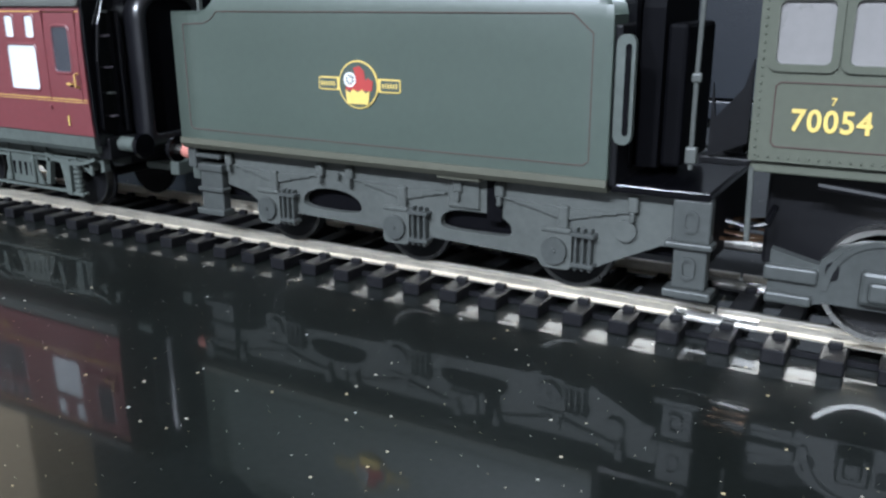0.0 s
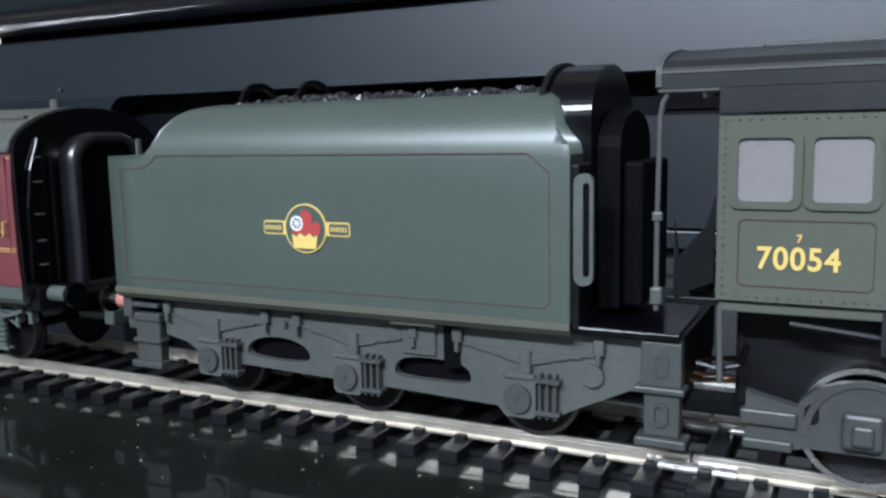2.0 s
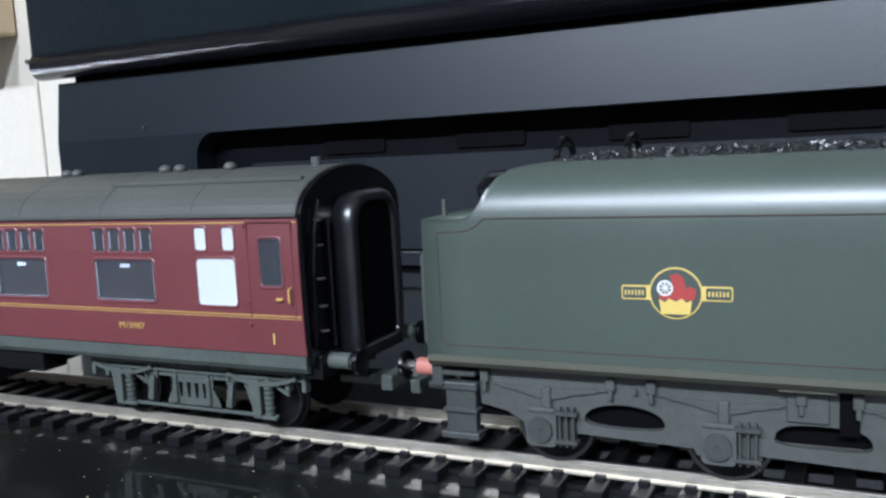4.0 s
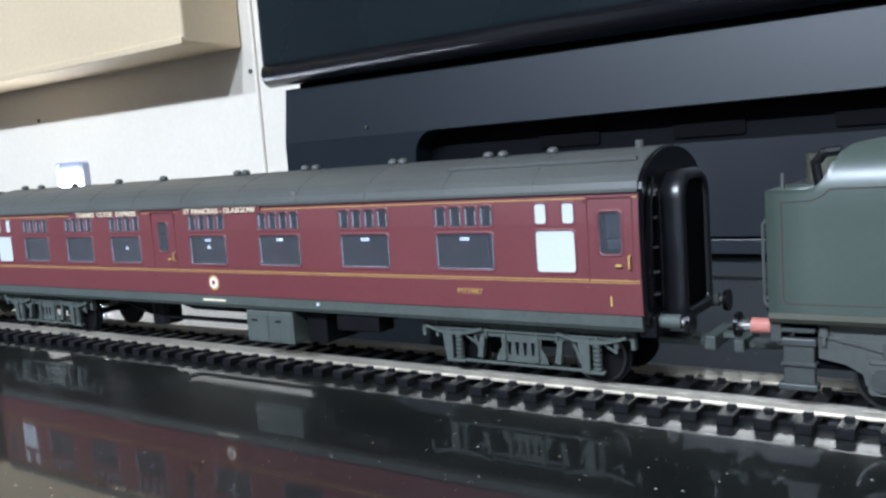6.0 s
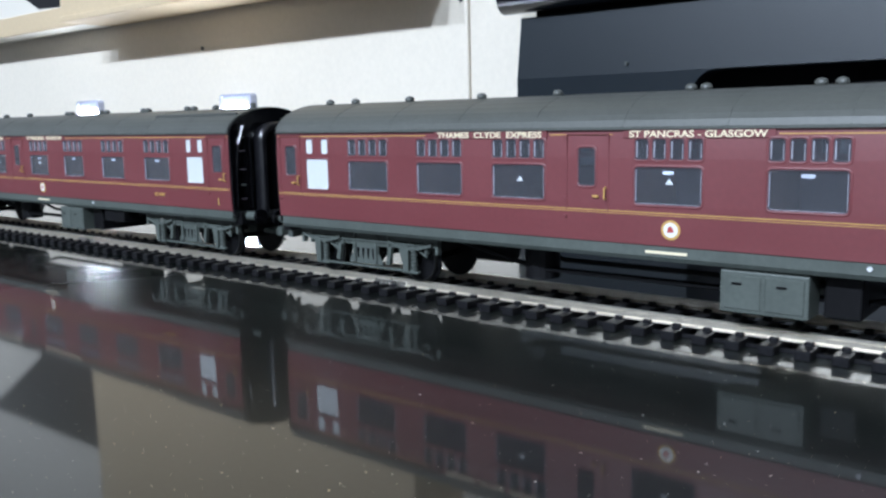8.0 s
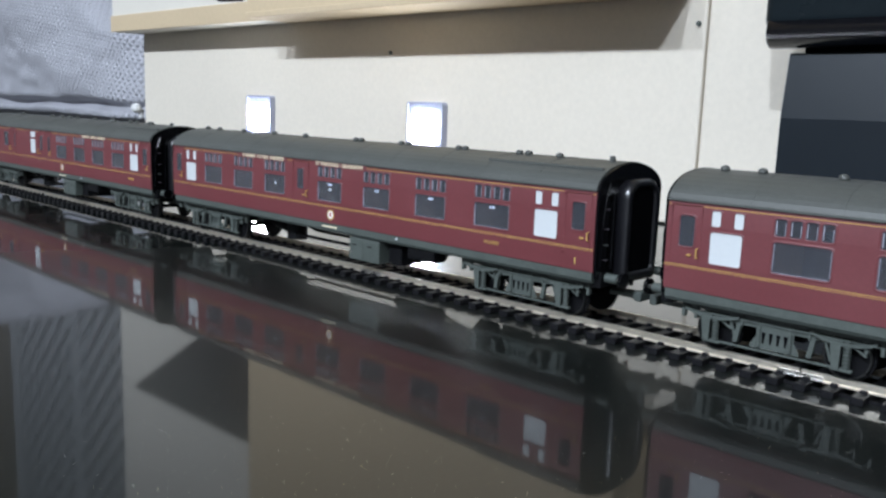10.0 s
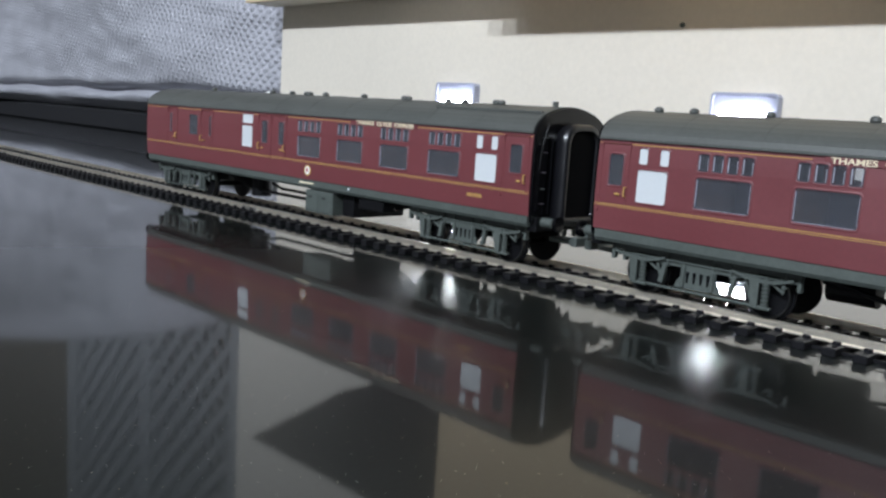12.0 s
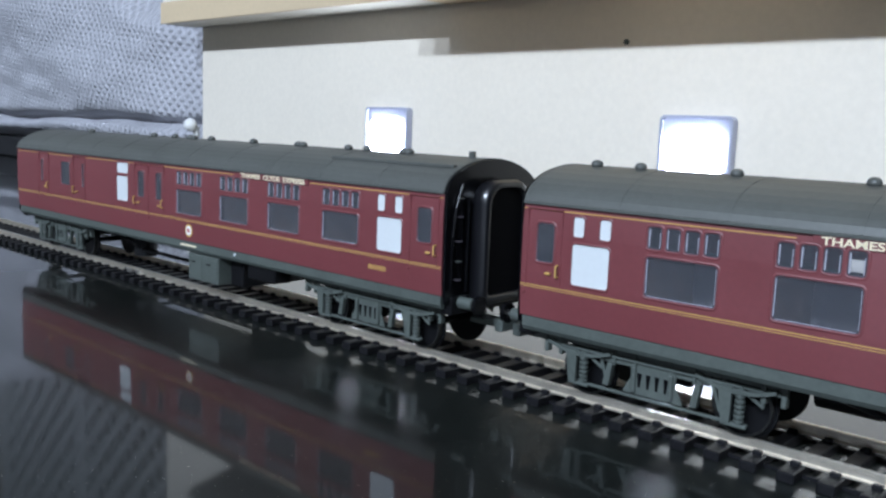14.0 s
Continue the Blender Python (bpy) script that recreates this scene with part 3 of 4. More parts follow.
def gangway(parent, x, s, bellows=True):
    """Black end wall, corridor bellows, steps, pipes and buffers; s points outwards."""
    a, b = sorted((x, x + s * 0.9))
    pts = [(p[0] * 0.985, p[1] - 0.25) for p in ROOF]
    pts = [(-17.0, 19.5), (-17.5, 24), (-17.75, 40)] + pts[1:-1] + [(17.75, 40), (17.5, 24), (17.0, 19.5)]
    end = part("end_wall", prism(bmesh.new(), pts, "x", a, b), GLOSSBLACK, parent, "gloss black end wall")
    def arch(w, z0, z1, r):
        """Round-topped outline with nearly square lower corners."""
        low = min(1.2, r)
        pts = []
        for cy, cz, q, a0 in ((w - r, z1 - r, r, 0), (-w + r, z1 - r, r, 90), (-w + low, z0 + low, low, 180), (w - low, z0 + low, low, 270)):
            for i in range(9):
                t = radians(a0 + 90 * i / 8)
                pts.append((cy + q * math.cos(t), cz + q * math.sin(t)))
        return pts
    if bellows:
        shape = [(0.9, 8.4, 18.9, 49.0, 5.5), (2.0, 8.75, 18.7, 49.35, 5.7), (3.2, 9.0, 18.5, 49.6, 5.85), (4.3, 9.1, 18.4, 49.7, 5.9), (5.2, 8.85, 18.65, 49.45, 5.75), (5.7, 8.3, 19.2, 48.9, 5.3), (5.8, 7.3, 20.4, 47.9, 4.6), (5.6, 6.9, 20.9, 47.5, 4.3), (4.7, 6.8, 21.0, 47.4, 4.2)]
        rings = [[(x + s * d, yy, zz) for yy, zz in arch(w, z0, z1, r)] for d, w, z0, z1, r in shape]
        bl = part("bellows", loft_open(bmesh.new(), rings), BELLOWS, end, "gloss black corridor bellows with a wide rim")
        for p in bl.data.polygons:
            p.use_smooth = True
        a, b = sorted((x + s * 4.1, x + s * 4.8))
        part("corridor_door", prism(bmesh.new(), arch(6.9, 20.9, 47.5, 4.3), "x", a, b), BLACKSHADE, end, "black corridor end board")
    else:
        part("corridor_door", box(bmesh.new(), min(x + s * 0.9, x + s * 1.3), max(x + s * 0.9, x + s * 1.3), -6.4, 6.4, 21.4, 47), BLACKSHADE, end)
    for z in (25, 29.5, 34.5, 40.5, 45):
        a, b = sorted((x + s * 0.8, x + s * 2.0))
        part("end_step", box(bmesh.new(), a, b, -14.2, -12.8, z, z + 0.35, 0.08, 1), EDGE if z in (25, 34.5, 40.5) else TENDERGREY, end)
    bm = tube(bmesh.new(), [(x + s * 1.4, -16.2, 23), (x + s * 1.7, -16.2, 36), (x + s * 1.5, -15.0, 43), (x + s * 1.3, -12.8, 48.5)], 0.3)
    part("handrail", bm, GLOSSBLACK, end)
    bm = tube(bmesh.new(), [(x + s * 1.5, -10.4, 22), (x + s * 1.5, -10.4, 45)], 0.35)
    part("conduit", bm, GLOSSBLACK, end)
    for y in (-12.3, 12.3):
        bm = cyl(bmesh.new(), x + s * 3.6, y, 19.5, "x", 1.5, 4.5, 16)
        bf = part("buffer", bm, FRAMEGREY, parent)
        part("buffer_head", cyl(bmesh.new(), x + s * 7.6, y, 19.5, "x", 2.4, 1.0, 20), GLOSSBLACK, bf, "round black buffer head")
        part("buffer_rod", cyl(bmesh.new(), x + s * 6.2, y, 19.5, "x", 0.8, 3.2, 12), SILVER, bf, "bright metal rod")
    bm = box(bmesh.new(), min(x - s * 3, x + s * 10), max(x - s * 3, x + s * 10), -3, 3, 12.5, 14, 0.3)
    box(bm, min(x + s * 8, x + s * 10.5), max(x + s * 8, x + s * 10.5), -6.5, 6.5, 12.6, 15.6, 0.4)
    prism(bm, [(x + s * 10, 14), (x + s * 14, 14.3), (x + s * 14.6, 17), (x + s * 13.4, 17), (x + s * 13.2, 15.2), (x + s * 10, 15.2)], "y", -1.2, 1.2)
    part("coupling", bm, FRAMEGREY, parent, "grey plastic hook coupling")
    part("headstock", box(bmesh.new(), min(x - s * 2, x + s * 1.6), max(x - s * 2, x + s * 1.6), -15.5, 15.5, 16.5, 21, 0.3), FRAMEBLACK, parent)


def coach_crest(parent, x, z, y):
    d = part("crest", cyl(bmesh.new(), x, y, z, "y", 2.15, 0.2, 28), YELLOW, parent, "small round gold and white crest")
    part("crest_field", cyl(bmesh.new(), x, y - 0.12, z, "y", 1.6, 0.1, 28), WHITE, d)
    bm = prism(bmesh.new(), [(x - 0.7, z - 0.6), (x + 0.8, z - 0.4), (x + 0.5, z + 0.3), (x + 0.1, z + 0.9), (x - 0.6, z + 0.5)], "y", y - 0.24, y - 0.16)
    part("crest_device", bm, RED, d)


def coach(name, label, windows, doors, boards, crest_x, length, number_x, vents, brake=False):
    """x runs from 0 at the leading end to -length; windows: (x0, x1, kind)."""
    c = empty(name, label, "railway coach", "coaches of the train")
    L = -length
    holes = []
    for x0, x1, kind in windows:
        if kind == "frost":
            mid = (x0 + x1) / 2
            holes += [(x0, x1, 30.0, 38.7), (x0, x0 + 2.6, 40.2, 44.4), (x1 - 2.6, x1, 40.2, 44.4)]
        elif kind == "tall":
            holes += [(x0, x1, 31.2, 40.2), (x0, x1, 41.2, 45.0)]
        elif kind == "big":
            q = (x1 - x0 + 0.75) / 4
            holes += [(x0, x1, 30.2, 38.3)] + [(x0 + q * k, x0 + q * (k + 1) - 0.75, 39.8, 44.3) for k in range(4)]
        elif kind == "slit":
            holes += [(x0, x1, 33.6, 42.8)]
        else:
            holes += [(x0 + 0.5, x1 - 0.5, 33.8, 42.4)]
    body = part("body_side", panel_with_holes(bmesh.new(), L, 0, [21.4, 23.5, 26, 28, 30, 44.8, 46.4], holes, side_profile, 0.8), MAROON, c, "maroon painted side")
    part("body_side", panel_with_holes(bmesh.new(), L, 0, [21.4, 23.5, 26, 28, 30, 44.8, 46.4], [h for h in holes if h[1] - h[0] > 5 or h[2] == 39.8], lambda z: -side_profile(z), -0.8), MAROON, c, "maroon painted side")
    for h in holes:
        kind = "frost" if any(k in ("frost", "tall") and x0 - 0.01 <= h[0] and h[1] <= x1 + 0.01 for x0, x1, k in windows) else "clear"
        y = side_profile((h[2] + h[3]) / 2)
        if h[2] == 39.8:
            # upright pale strips painted as glints on the vent panes
            part("glint_strip", box(bmesh.new(), h[0] + 0.3, h[0] + 0.55, y - 0.02, y + 0.3, 40.3, 43.8, 0.05, 1), GLINTEDGE, body, "pale window edge with its glints")
            part("glint_strip", box(bmesh.new(), h[1] - 0.5, h[1] - 0.34, y - 0.02, y + 0.3, 40.1, 43.2, 0.05, 1), GLINTEDGE, body, "pale window edge with its glints")
        window(body, *h, y, kind, r=0.9 if h[1] - h[0] > 4 else 0.7, bulge=0.22 if h[2] == 39.8 else 0.0)
        if kind == "clear" and h[2] == 30.2:
            # pale strips at sides and bottom, glints painted on the large panes
            for xe in (h[0] + 0.18, h[1] - 0.38):
                part("glint_strip", box(bmesh.new(), xe, xe + 0.2, y + 0.0, y + 0.4, 30.9, 37.7, 0.04, 1), GLINTEDGE, body, "pale window edge with its glints")
            part("glint_strip", box(bmesh.new(), h[0] + 0.6, h[1] - 0.6, y + 0.0, y + 0.4, 30.36, 30.5, 0.03, 1), GLINTEDGE, body, "pale window edge with its glints")
        if h[1] - h[0] > 8 and h[2] < 32 and not brake and kind == "clear" and h[0] > -140:
            m = (h[0] + h[1]) / 2
            part("window_label", prism(bmesh.new(), rounded(m - 1.3, m + 1.3, 36.7, 37.5, 0.3), "y", y + 0.42, y + 0.5), LABEL, body, "small white label on the glass")
    if not brake:
        for xx, zz in ((-127.5, 35.3), (-165.4, 35.0)):
            yy = side_profile(35)
            part("window_triangle", prism(bmesh.new(), [(xx - 0.9, zz - 0.6), (xx + 0.9, zz - 0.6), (xx, zz + 0.6)], "y", yy + 0.0, yy + 0.08), LABEL, body, "small white triangle on the glass")
    for x0, x1, hinge in doors:
        y = side_profile(36)
        bm = bmesh.new()
        for xx in (x0, x1):
            box(bm, xx - 0.12, xx + 0.12, y - 0.12, y + 0.3, 28.2, 45.4)
        for zz in (26.4, 30.5, 44.6):
            box(bm, x0 - 0.5 * hinge - 0.4, x0 - 0.5 * hinge + 0.4, y - 0.25, y + 0.3, zz, zz + 0.6)
        box(bm, x0, x1, y - 0.1, y + 0.3, 45.25, 45.45)
        d = part("door", bm, MAROON, body, "maroon door with raised edges")
        hx = x1 - 0.6 if hinge > 0 else x0 + 0.6
        part("grab_handle", tube(bmesh.new(), [(hx, y - 0.2, 33.6), (hx, y - 0.9, 33.4), (hx, y - 0.9, 31.2), (hx, y - 0.2, 31.0)], 0.22), YELLOW, d, "brass grab handle")
        part("door_handle", box(bmesh.new(), hx - 2.4 * hinge - 0.7, hx - 2.4 * hinge + 0.7, y - 0.7, y, 31.3, 31.8, 0.1, 1), YELLOW, d, "brass door handle")
    # lining
    yl = side_profile(45.2)
    xs, runs = 0, []
    for b0, b1 in sorted(((b[0] - 4, b[1] + 2) for b in boards), reverse=True):
        runs.append((b1, xs))
        xs = b0
    runs.append((L, xs))
    for a, b in runs:
        if b - a > 3:
            part("lining", box(bmesh.new(), a, b - 0.3, yl - 0.07, yl + 0.1, 45.12, 45.34), YELLOW, body, "fine yellow line")
    for zz, t in ((28.4, 0.2), (27.95, 0.13)):
        yl2 = side_profile(zz)
        part("lining", box(bmesh.new(), L, -0.2, yl2 - 0.07, yl2 + 0.12, zz, zz + t), YELLOW, body, "fine yellow line")
    for b0, b1, words in boards:
        bo = part("destination_board", box(bmesh.new(), b0 - 1.5, b1 + 1.5, -18.05, -17.5, 44.45, 46.15, 0.08, 1), MAROON, body, "maroon destination board with cream letters")
        text = lettering(words, 1.95, b0, -18.12, 44.65, CREAMTEXT, bo, bold=0.04)
        text.scale.x = (b1 - b0) * MM / max(v.co.x for v in text.data.vertices)
    coach_crest(body, crest_x, 25.0, side_profile(25) - 0.02)
    if not brake:
        lettering("1", 3.0, -7.3, side_profile(24.2) - 0.2, 23.2, GOLD, body, "class_number")
        text = lettering("M15987", 1.75, number_x, side_profile(25.2) - 0.12, 24.7, YELLOW, body, "running_number")
        text.scale.x = 6.7 * MM / max(v.co.x for v in text.data.vertices)
    else:
        bm = bmesh.new()
        for k in range(12):
            box(bm, number_x + 0.56 * k, number_x + 0.56 * k + 0.3, side_profile(25.2) - 0.08, side_profile(25.2) + 0.1, 24.7, 25.9)
        part("running_number", bm, YELLOW, body, "gold lettering too small to read")
    part("solebar_plate", box(bmesh.new(), crest_x - 6, crest_x + 3.5, -17.45, -17.2, 19.6, 20.2), CREAMTEXT, c, "thin cream plate")
    part("solebar_stud", cyl(bmesh.new(), -88, -17.4, 20.2, "y", 0.5, 0.4, 10), LABEL, c, "small white stud")
    # roof and its fittings
    r = part("roof", prism(bmesh.new(), ROOF, "x", L, 0), ROOFGREY, c, "dark grey ribbed roof", smooth=False)
    n = 11
    for k in range(n + 1):
        x = L + 0.6 + (length - 1.2) * k / n
        part("roof_rib", prism(bmesh.new(), [(a * 1.003, b + 0.07) for a, b in ROOF[1:-1]] + [(a * 0.98, b - 0.6) for a, b in ROOF[-2:0:-1]], "x", x - 0.3, x + 0.3), ROOFGREY, r)
    part("gutter", box(bmesh.new(), L, 0, -18.3, -17.9, 46.25, 46.7), ROOFGREY, r)
    part("roof_step_strip", box(bmesh.new(), -48, -2, -12.7, -11.5, 52.2, 53.0, 0.12, 1), ROOFGREY, r)
    for x in vents:
        yv, zv = (-3.0, 54.0) if x > -7 else (-3.0, 53.9)
        bm = bmesh.new()
        if x > -7:
            cyl(bm, x, yv, zv + 0.9, "z", 0.9, 2.6, 12)
        else:
            bmesh.ops.create_uvsphere(bm, u_segments=14, v_segments=8, radius=1.0, matrix=Matrix.LocRotScale((x, yv, zv + 1.15), None, (1.35, 1.35, 1.0)))
            cyl(bm, x, yv, zv + 0.4, "z", 0.95, 1.5, 14)
            cyl(bm, x, yv, zv, "z", 1.5, 0.5, 14)
        part("roof_vent", bm, ROOFGREY, r)
    # underframe
    u = part("underframe", box(bmesh.new(), L + 2, -2, -12, 12, 17.5, 21.3), FRAMEBLACK, c)
    for s in (-1, 1):
        part("solebar", prism(bmesh.new(), [(s * 17.3, 21.5), (s * 17.3, 18.9), (s * 16.6, 17.9), (s * 15.8, 17.9), (s * 15.8, 21.5)], "x", L + 0.5, -0.5), FRAMEGREY, u, "grey solebar")
    for s in (-1, 1):
        bm = box(bmesh.new(), -116.6, -98.8, s * 16.5, s * 9, 8.6, 17.4, 0.35)
        for xx in (-115.9, -107.4):
            box(bm, xx, xx + 7.8, s * 16.75, s * 16.4, 9.4, 16.6, 0.2, 1)
        bb = part("battery_box", bm, FRAMEGREY, u, "grey battery box with two doors")
        for xx in (-113, -104):
            part("latch", box(bmesh.new(), xx - 1, xx + 1, s * 17.0, s * 16.6, 14.6, 15.0), FRAMEBLACK, bb)
    part("equipment_box", box(bmesh.new(), -97, -90, -13, 13, 8.8, 17.4, 0.5), FRAMEBLACK, u)
    part("vacuum_cylinder", cyl(bmesh.new(), -168, -4, 12.8, "z", 4.5, 8, 18), FRAMEBLACK, u)
    part("dynamo", cyl(bmesh.new(), -190, 6, 13, "x", 3.6, 12, 18), FRAMEBLACK, u)
    part("equipment_box", box(bmesh.new(), -84, -70, -15.5, -9, 13.2, 17.4, 0.5), FRAMEBLACK, u)
    for y in (-7, 7):
        part("truss", tube(bmesh.new(), [(-66, y, 17), (-90, y, 11.5), (-168, y, 11.5), (-194, y, 17)], 0.7), FRAMEBLACK, u)
    bogie(c, -31.2)
    bogie(c, L + 31.2)
    gangway(c, 0, 1)
    gangway(c, L, -1, bellows=False)
    # interior
    inner = part("interior_floor", box(bmesh.new(), L + 1, -1, -16.6, 16.6, 22, 23.2), INTERIOR, c)
    part("corridor_partition", box(bmesh.new(), L + 24, -24, 7.0, 7.5, 23.2, 37.0), INTERIOR, inner)
    bigs = [w for w in windows if w[2] == "big"]
    for x0, x1, kind in bigs:
        for xx in (x0 - 3.6, x1 + 1.2):
            part("seat_bench", box(bmesh.new(), xx, xx + 2.4, -15.8, 6.8, 23.2, 37.5, 0.5), SEAT, inner)
        part("compartment_partition", box(bmesh.new(), x0 - 4.6, x0 - 3.9, -16.4, 7.0, 23.2, 45.5), INTERIOR, inner)
    for xx in (-24.5, L + 24.5):
        part("compartment_partition", box(bmesh.new(), xx - 0.4, xx + 0.4, -16.4, 16.4, 23.2, 45.5), INTERIOR, inner)
    return c


A_WINDOWS = [(-23, -14, "frost"), (-49, -33.5, "big"), (-78, -62.7, "big"), (-107, -92, "big"), (-135.5, -120.3, "big"), (-173.5, -158.5, "big"), (-198, -183, "big"), (-223.5, -208.5, "big"), (-240.8, -231.8, "frost"), (-9, -3.2, "door"), (-150, -144.6, "door"), (-250.6, -245, "door")]
A_DOORS = [(-11, -1.4, 1), (-152.4, -141.8, 1), (-252.6, -243.6, 1)]
A_BOARDS = [(-136.8, -107.2, "ST PANCRAS - GLASGOW"), (-190.6, -159.2, "THAMES  CLYDE  EXPRESS")]
C_WINDOWS = [(-23, -14, "frost"), (-45.2, -30.2, "big"), (-70.4, -55.4, "big"), (-95.6, -80.4, "big"), (-121.4, -106.2, "big"), (-135, -131.2, "slit"), (-147.5, -143.2, "slit"), (-163, -154.8, "tall"), (-9, -3.2, "door"), (-191.6, -189.8, "slit"), (-210, -202.3, "slit"), (-229.2, -227.3, "slit")]
C_DOORS = [(-11, -1.4, 1), (-140.2, -129.7, 1), (-150, -140.4, -1), (-199, -188.8, -1), (-231.6, -222, 1)]
A_VENTS = (-5, -25.5, -38.5, -42.5, -68, -71.2, -98, -102, -126, -129.5, -164, -187.5, -213, -234.5, -245.5)
C_VENTS = (-4.5, -27, -29.4, -44, -52, -73, -75.4, -99, -124, -135, -137.4, -148, -163, -214)
C_BOARDS = [(-84, -53, "THAMES  CLYDE  EXPRESS")]
track()
first = coach("coach", "maroon model railway coach with two destination boards, standing on the track", A_WINDOWS, A_DOORS, A_BOARDS, -127, 254, -44, A_VENTS)
first.location = (-0.001, 0, 0)
copy_thing(first, Matrix.Translation((-0.279, 0, 0)))
third = coach("coach", "maroon model brake coach with one destination board and luggage doors", C_WINDOWS, C_DOORS, C_BOARDS, -114, 254, -26, C_VENTS, brake=True)
third.location = (-0.557, 0, 0)


# ---- tender ----
def tank_ring(x, ztop):
    base = [(-16.2, 21.6), (-17.0, 22.4), (-17.2, 23.6), (-17.2, 32), (-17.2, 40), (-17.2, 44.6), (-17.0, 46.5), (-16.4, 48.4), (-15.3, 50.2), (-13.8, 51.7), (-12.0, 52.8), (-9.8, 53.5)]
    out, last = [], base[0]
    for y, z in base:
        if z > ztop:
            t = (ztop - last[1]) / (z - last[1]) if z > last[1] and last[1] < ztop else 0
            y, z = last[0] + (y - last[0]) * t, last[1] + (z - last[1]) * t
            last = (y, z)
            out.append(last)
            base_end = last
            while len(out) < len(base):
                out.append(base_end)
            break
        last = (y, z)
        out.append(last)
    out = [(y - 1e-4 * k, z + 1e-4 * k) for k, (y, z) in enumerate(out)]
    return [(x, y, z) for y, z in out] + [(x, -y, z) for y, z in out[::-1]]


def spoked(bm, x, y, z, r):
    for k in range(10):
        a = k * math.pi / 5
        tube(bm, [(x, y, z), (x + r * math.cos(a), y, z + r * math.sin(a))], 0.5, 6)


def tender():
    t = empty("tender", "dark green model locomotive tender with lion crest and coal load", "tender")
    st = [(22.8, 45.4), (29.5, 45.4), (31, 45.8), (32.2, 46.8), (33, 48.2), (33.8, 50), (35, 51.6), (36.5, 52.7), (39, 53.3), (42, 53.6), (99.2, 53.6), (100.6, 52.6), (101.2, 50.8), (101.8, 49.2), (102.8, 47.8), (103.9, 46.6), (104.2, 45.2)]
    tank = part("tank", loft(bmesh.new(), [tank_ring(x, z) for x, z in st]), GREEN, t, "dark green tank side", smooth=False)
    for p in tank.data.polygons:
        p.use_smooth = len(p.vertices) == 4
    part("valance", prism(bmesh.new(), [(-17.5, 23.2), (-17.6, 22.2), (-16.8, 21.3), (-15, 21.3), (-15, 23.2)], "x", 22.8, 104.2), GREENEDGE, tank, "olive lower edge")
    # lining panel
    y = -17.32
    def line(a, b):
        bm = bmesh.new()
        tube(bm, [(a[0], y + 0.1, a[1]), (b[0], y + 0.1, b[1])], 0.09, 5)
        part("lining", bm, ORANGE, tank, "fine orange lining")
    chain = [(25.5, 25.6), (25.5, 43.2), (30.5, 43.4), (32.4, 44.2), (33.6, 45.4), (98.4, 45.4), (101.4, 42.8), (101.4, 25.6), (100.6, 24.9), (26.2, 24.9), (25.5, 25.6)]
    for a, b in zip(chain, chain[1:]):
        line(a, b)
    # crest
    cx, cz = 63.0, 34.4
    c = part("crest", prism(bmesh.new(), rounded(cx - 7.8, cx + 7.8, cz - 1.05, cz + 1.05, 0.4), "y", -17.34, -17.2), GOLD, tank, "gold edged crest with red lion and wheel")
    for s in (-1, 1):
        part("scroll", prism(bmesh.new(), rounded(cx + s * 5.9 - 1.7, cx + s * 5.9 + 1.7, cz - 0.82, cz + 0.82, 0.25), "y", -17.42, -17.3), GREEN, c)
        bm = bmesh.new()
        for k in range(6):
            box(bm, cx + s * 5.9 - 1.4 + 0.5 * k, cx + s * 5.9 - 1.15 + 0.5 * k, -17.47, -17.4, cz - 0.35, cz + 0.35)
        part("scroll_lettering", bm, GOLD, c, "gold lettering too small to read")
    part("oval", cyl(bmesh.new(), cx, -17.4, cz, "y", 3.75, 0.2, 40), GOLD, c)
    part("oval_field", cyl(bmesh.new(), cx, -17.5, cz, "y", 3.52, 0.14, 40), GREEN, c, "green field")
    bm = bmesh.new()
    ring(bm, [(cx - 1.45 + 1.15 * math.cos(a * math.pi / 12), cz + 0.75 + 1.15 * math.sin(a * math.pi / 12)) for a in range(24)], [(cx - 1.45 + 0.85 * math.cos(a * math.pi / 12), cz + 0.75 + 0.85 * math.sin(a * math.pi / 12)) for a in range(24)], "y", -17.72, -17.55)
    for k in range(8):
        a = k * math.pi / 4
        tube(bm, [(cx - 1.45, -17.64, cz + 0.75), (cx - 1.45 + 0.9 * math.cos(a), -17.64, cz + 0.75 + 0.9 * math.sin(a))], 0.1, 4)
    part("wheel_emblem", bm, WHITE, c, "white spoked wheel")
    bm = prism(bmesh.new(), [(cx - 2.3, cz - 0.9), (cx + 2.7, cz - 0.9), (cx + 2.9, cz + 0.6), (cx + 1.9, cz + 1.1), (cx + 1.5, cz + 0.6), (cx + 1.2, cz + 2.2), (cx + 0.4, cz + 2.9), (cx - 0.8, cz + 2.6), (cx - 0.5, cz + 1.9), (cx - 0.3, cz + 0.2), (cx - 2.2, cz - 0.1)], "y", -17.66, -17.54)
    part("red_emblem", bm, RED, c, "plain red emblem")
    bm = prism(bmesh.new(), [(cx - 2.0, cz - 3.0), (cx + 2.0, cz - 3.0), (cx + 2.3, cz - 0.9), (cx + 1.5, cz - 1.3), (cx + 0.9, cz - 0.7), (cx, cz - 1.2), (cx - 0.9, cz - 0.7), (cx - 1.5, cz - 1.3), (cx - 2.3, cz - 0.9)], "y", -17.76, -17.56)
    part("gold_emblem", bm, GOLD, c, "plain gold emblem")
    # coal and bulkhead
    rng = random.Random(11)
    bm = bmesh.new()
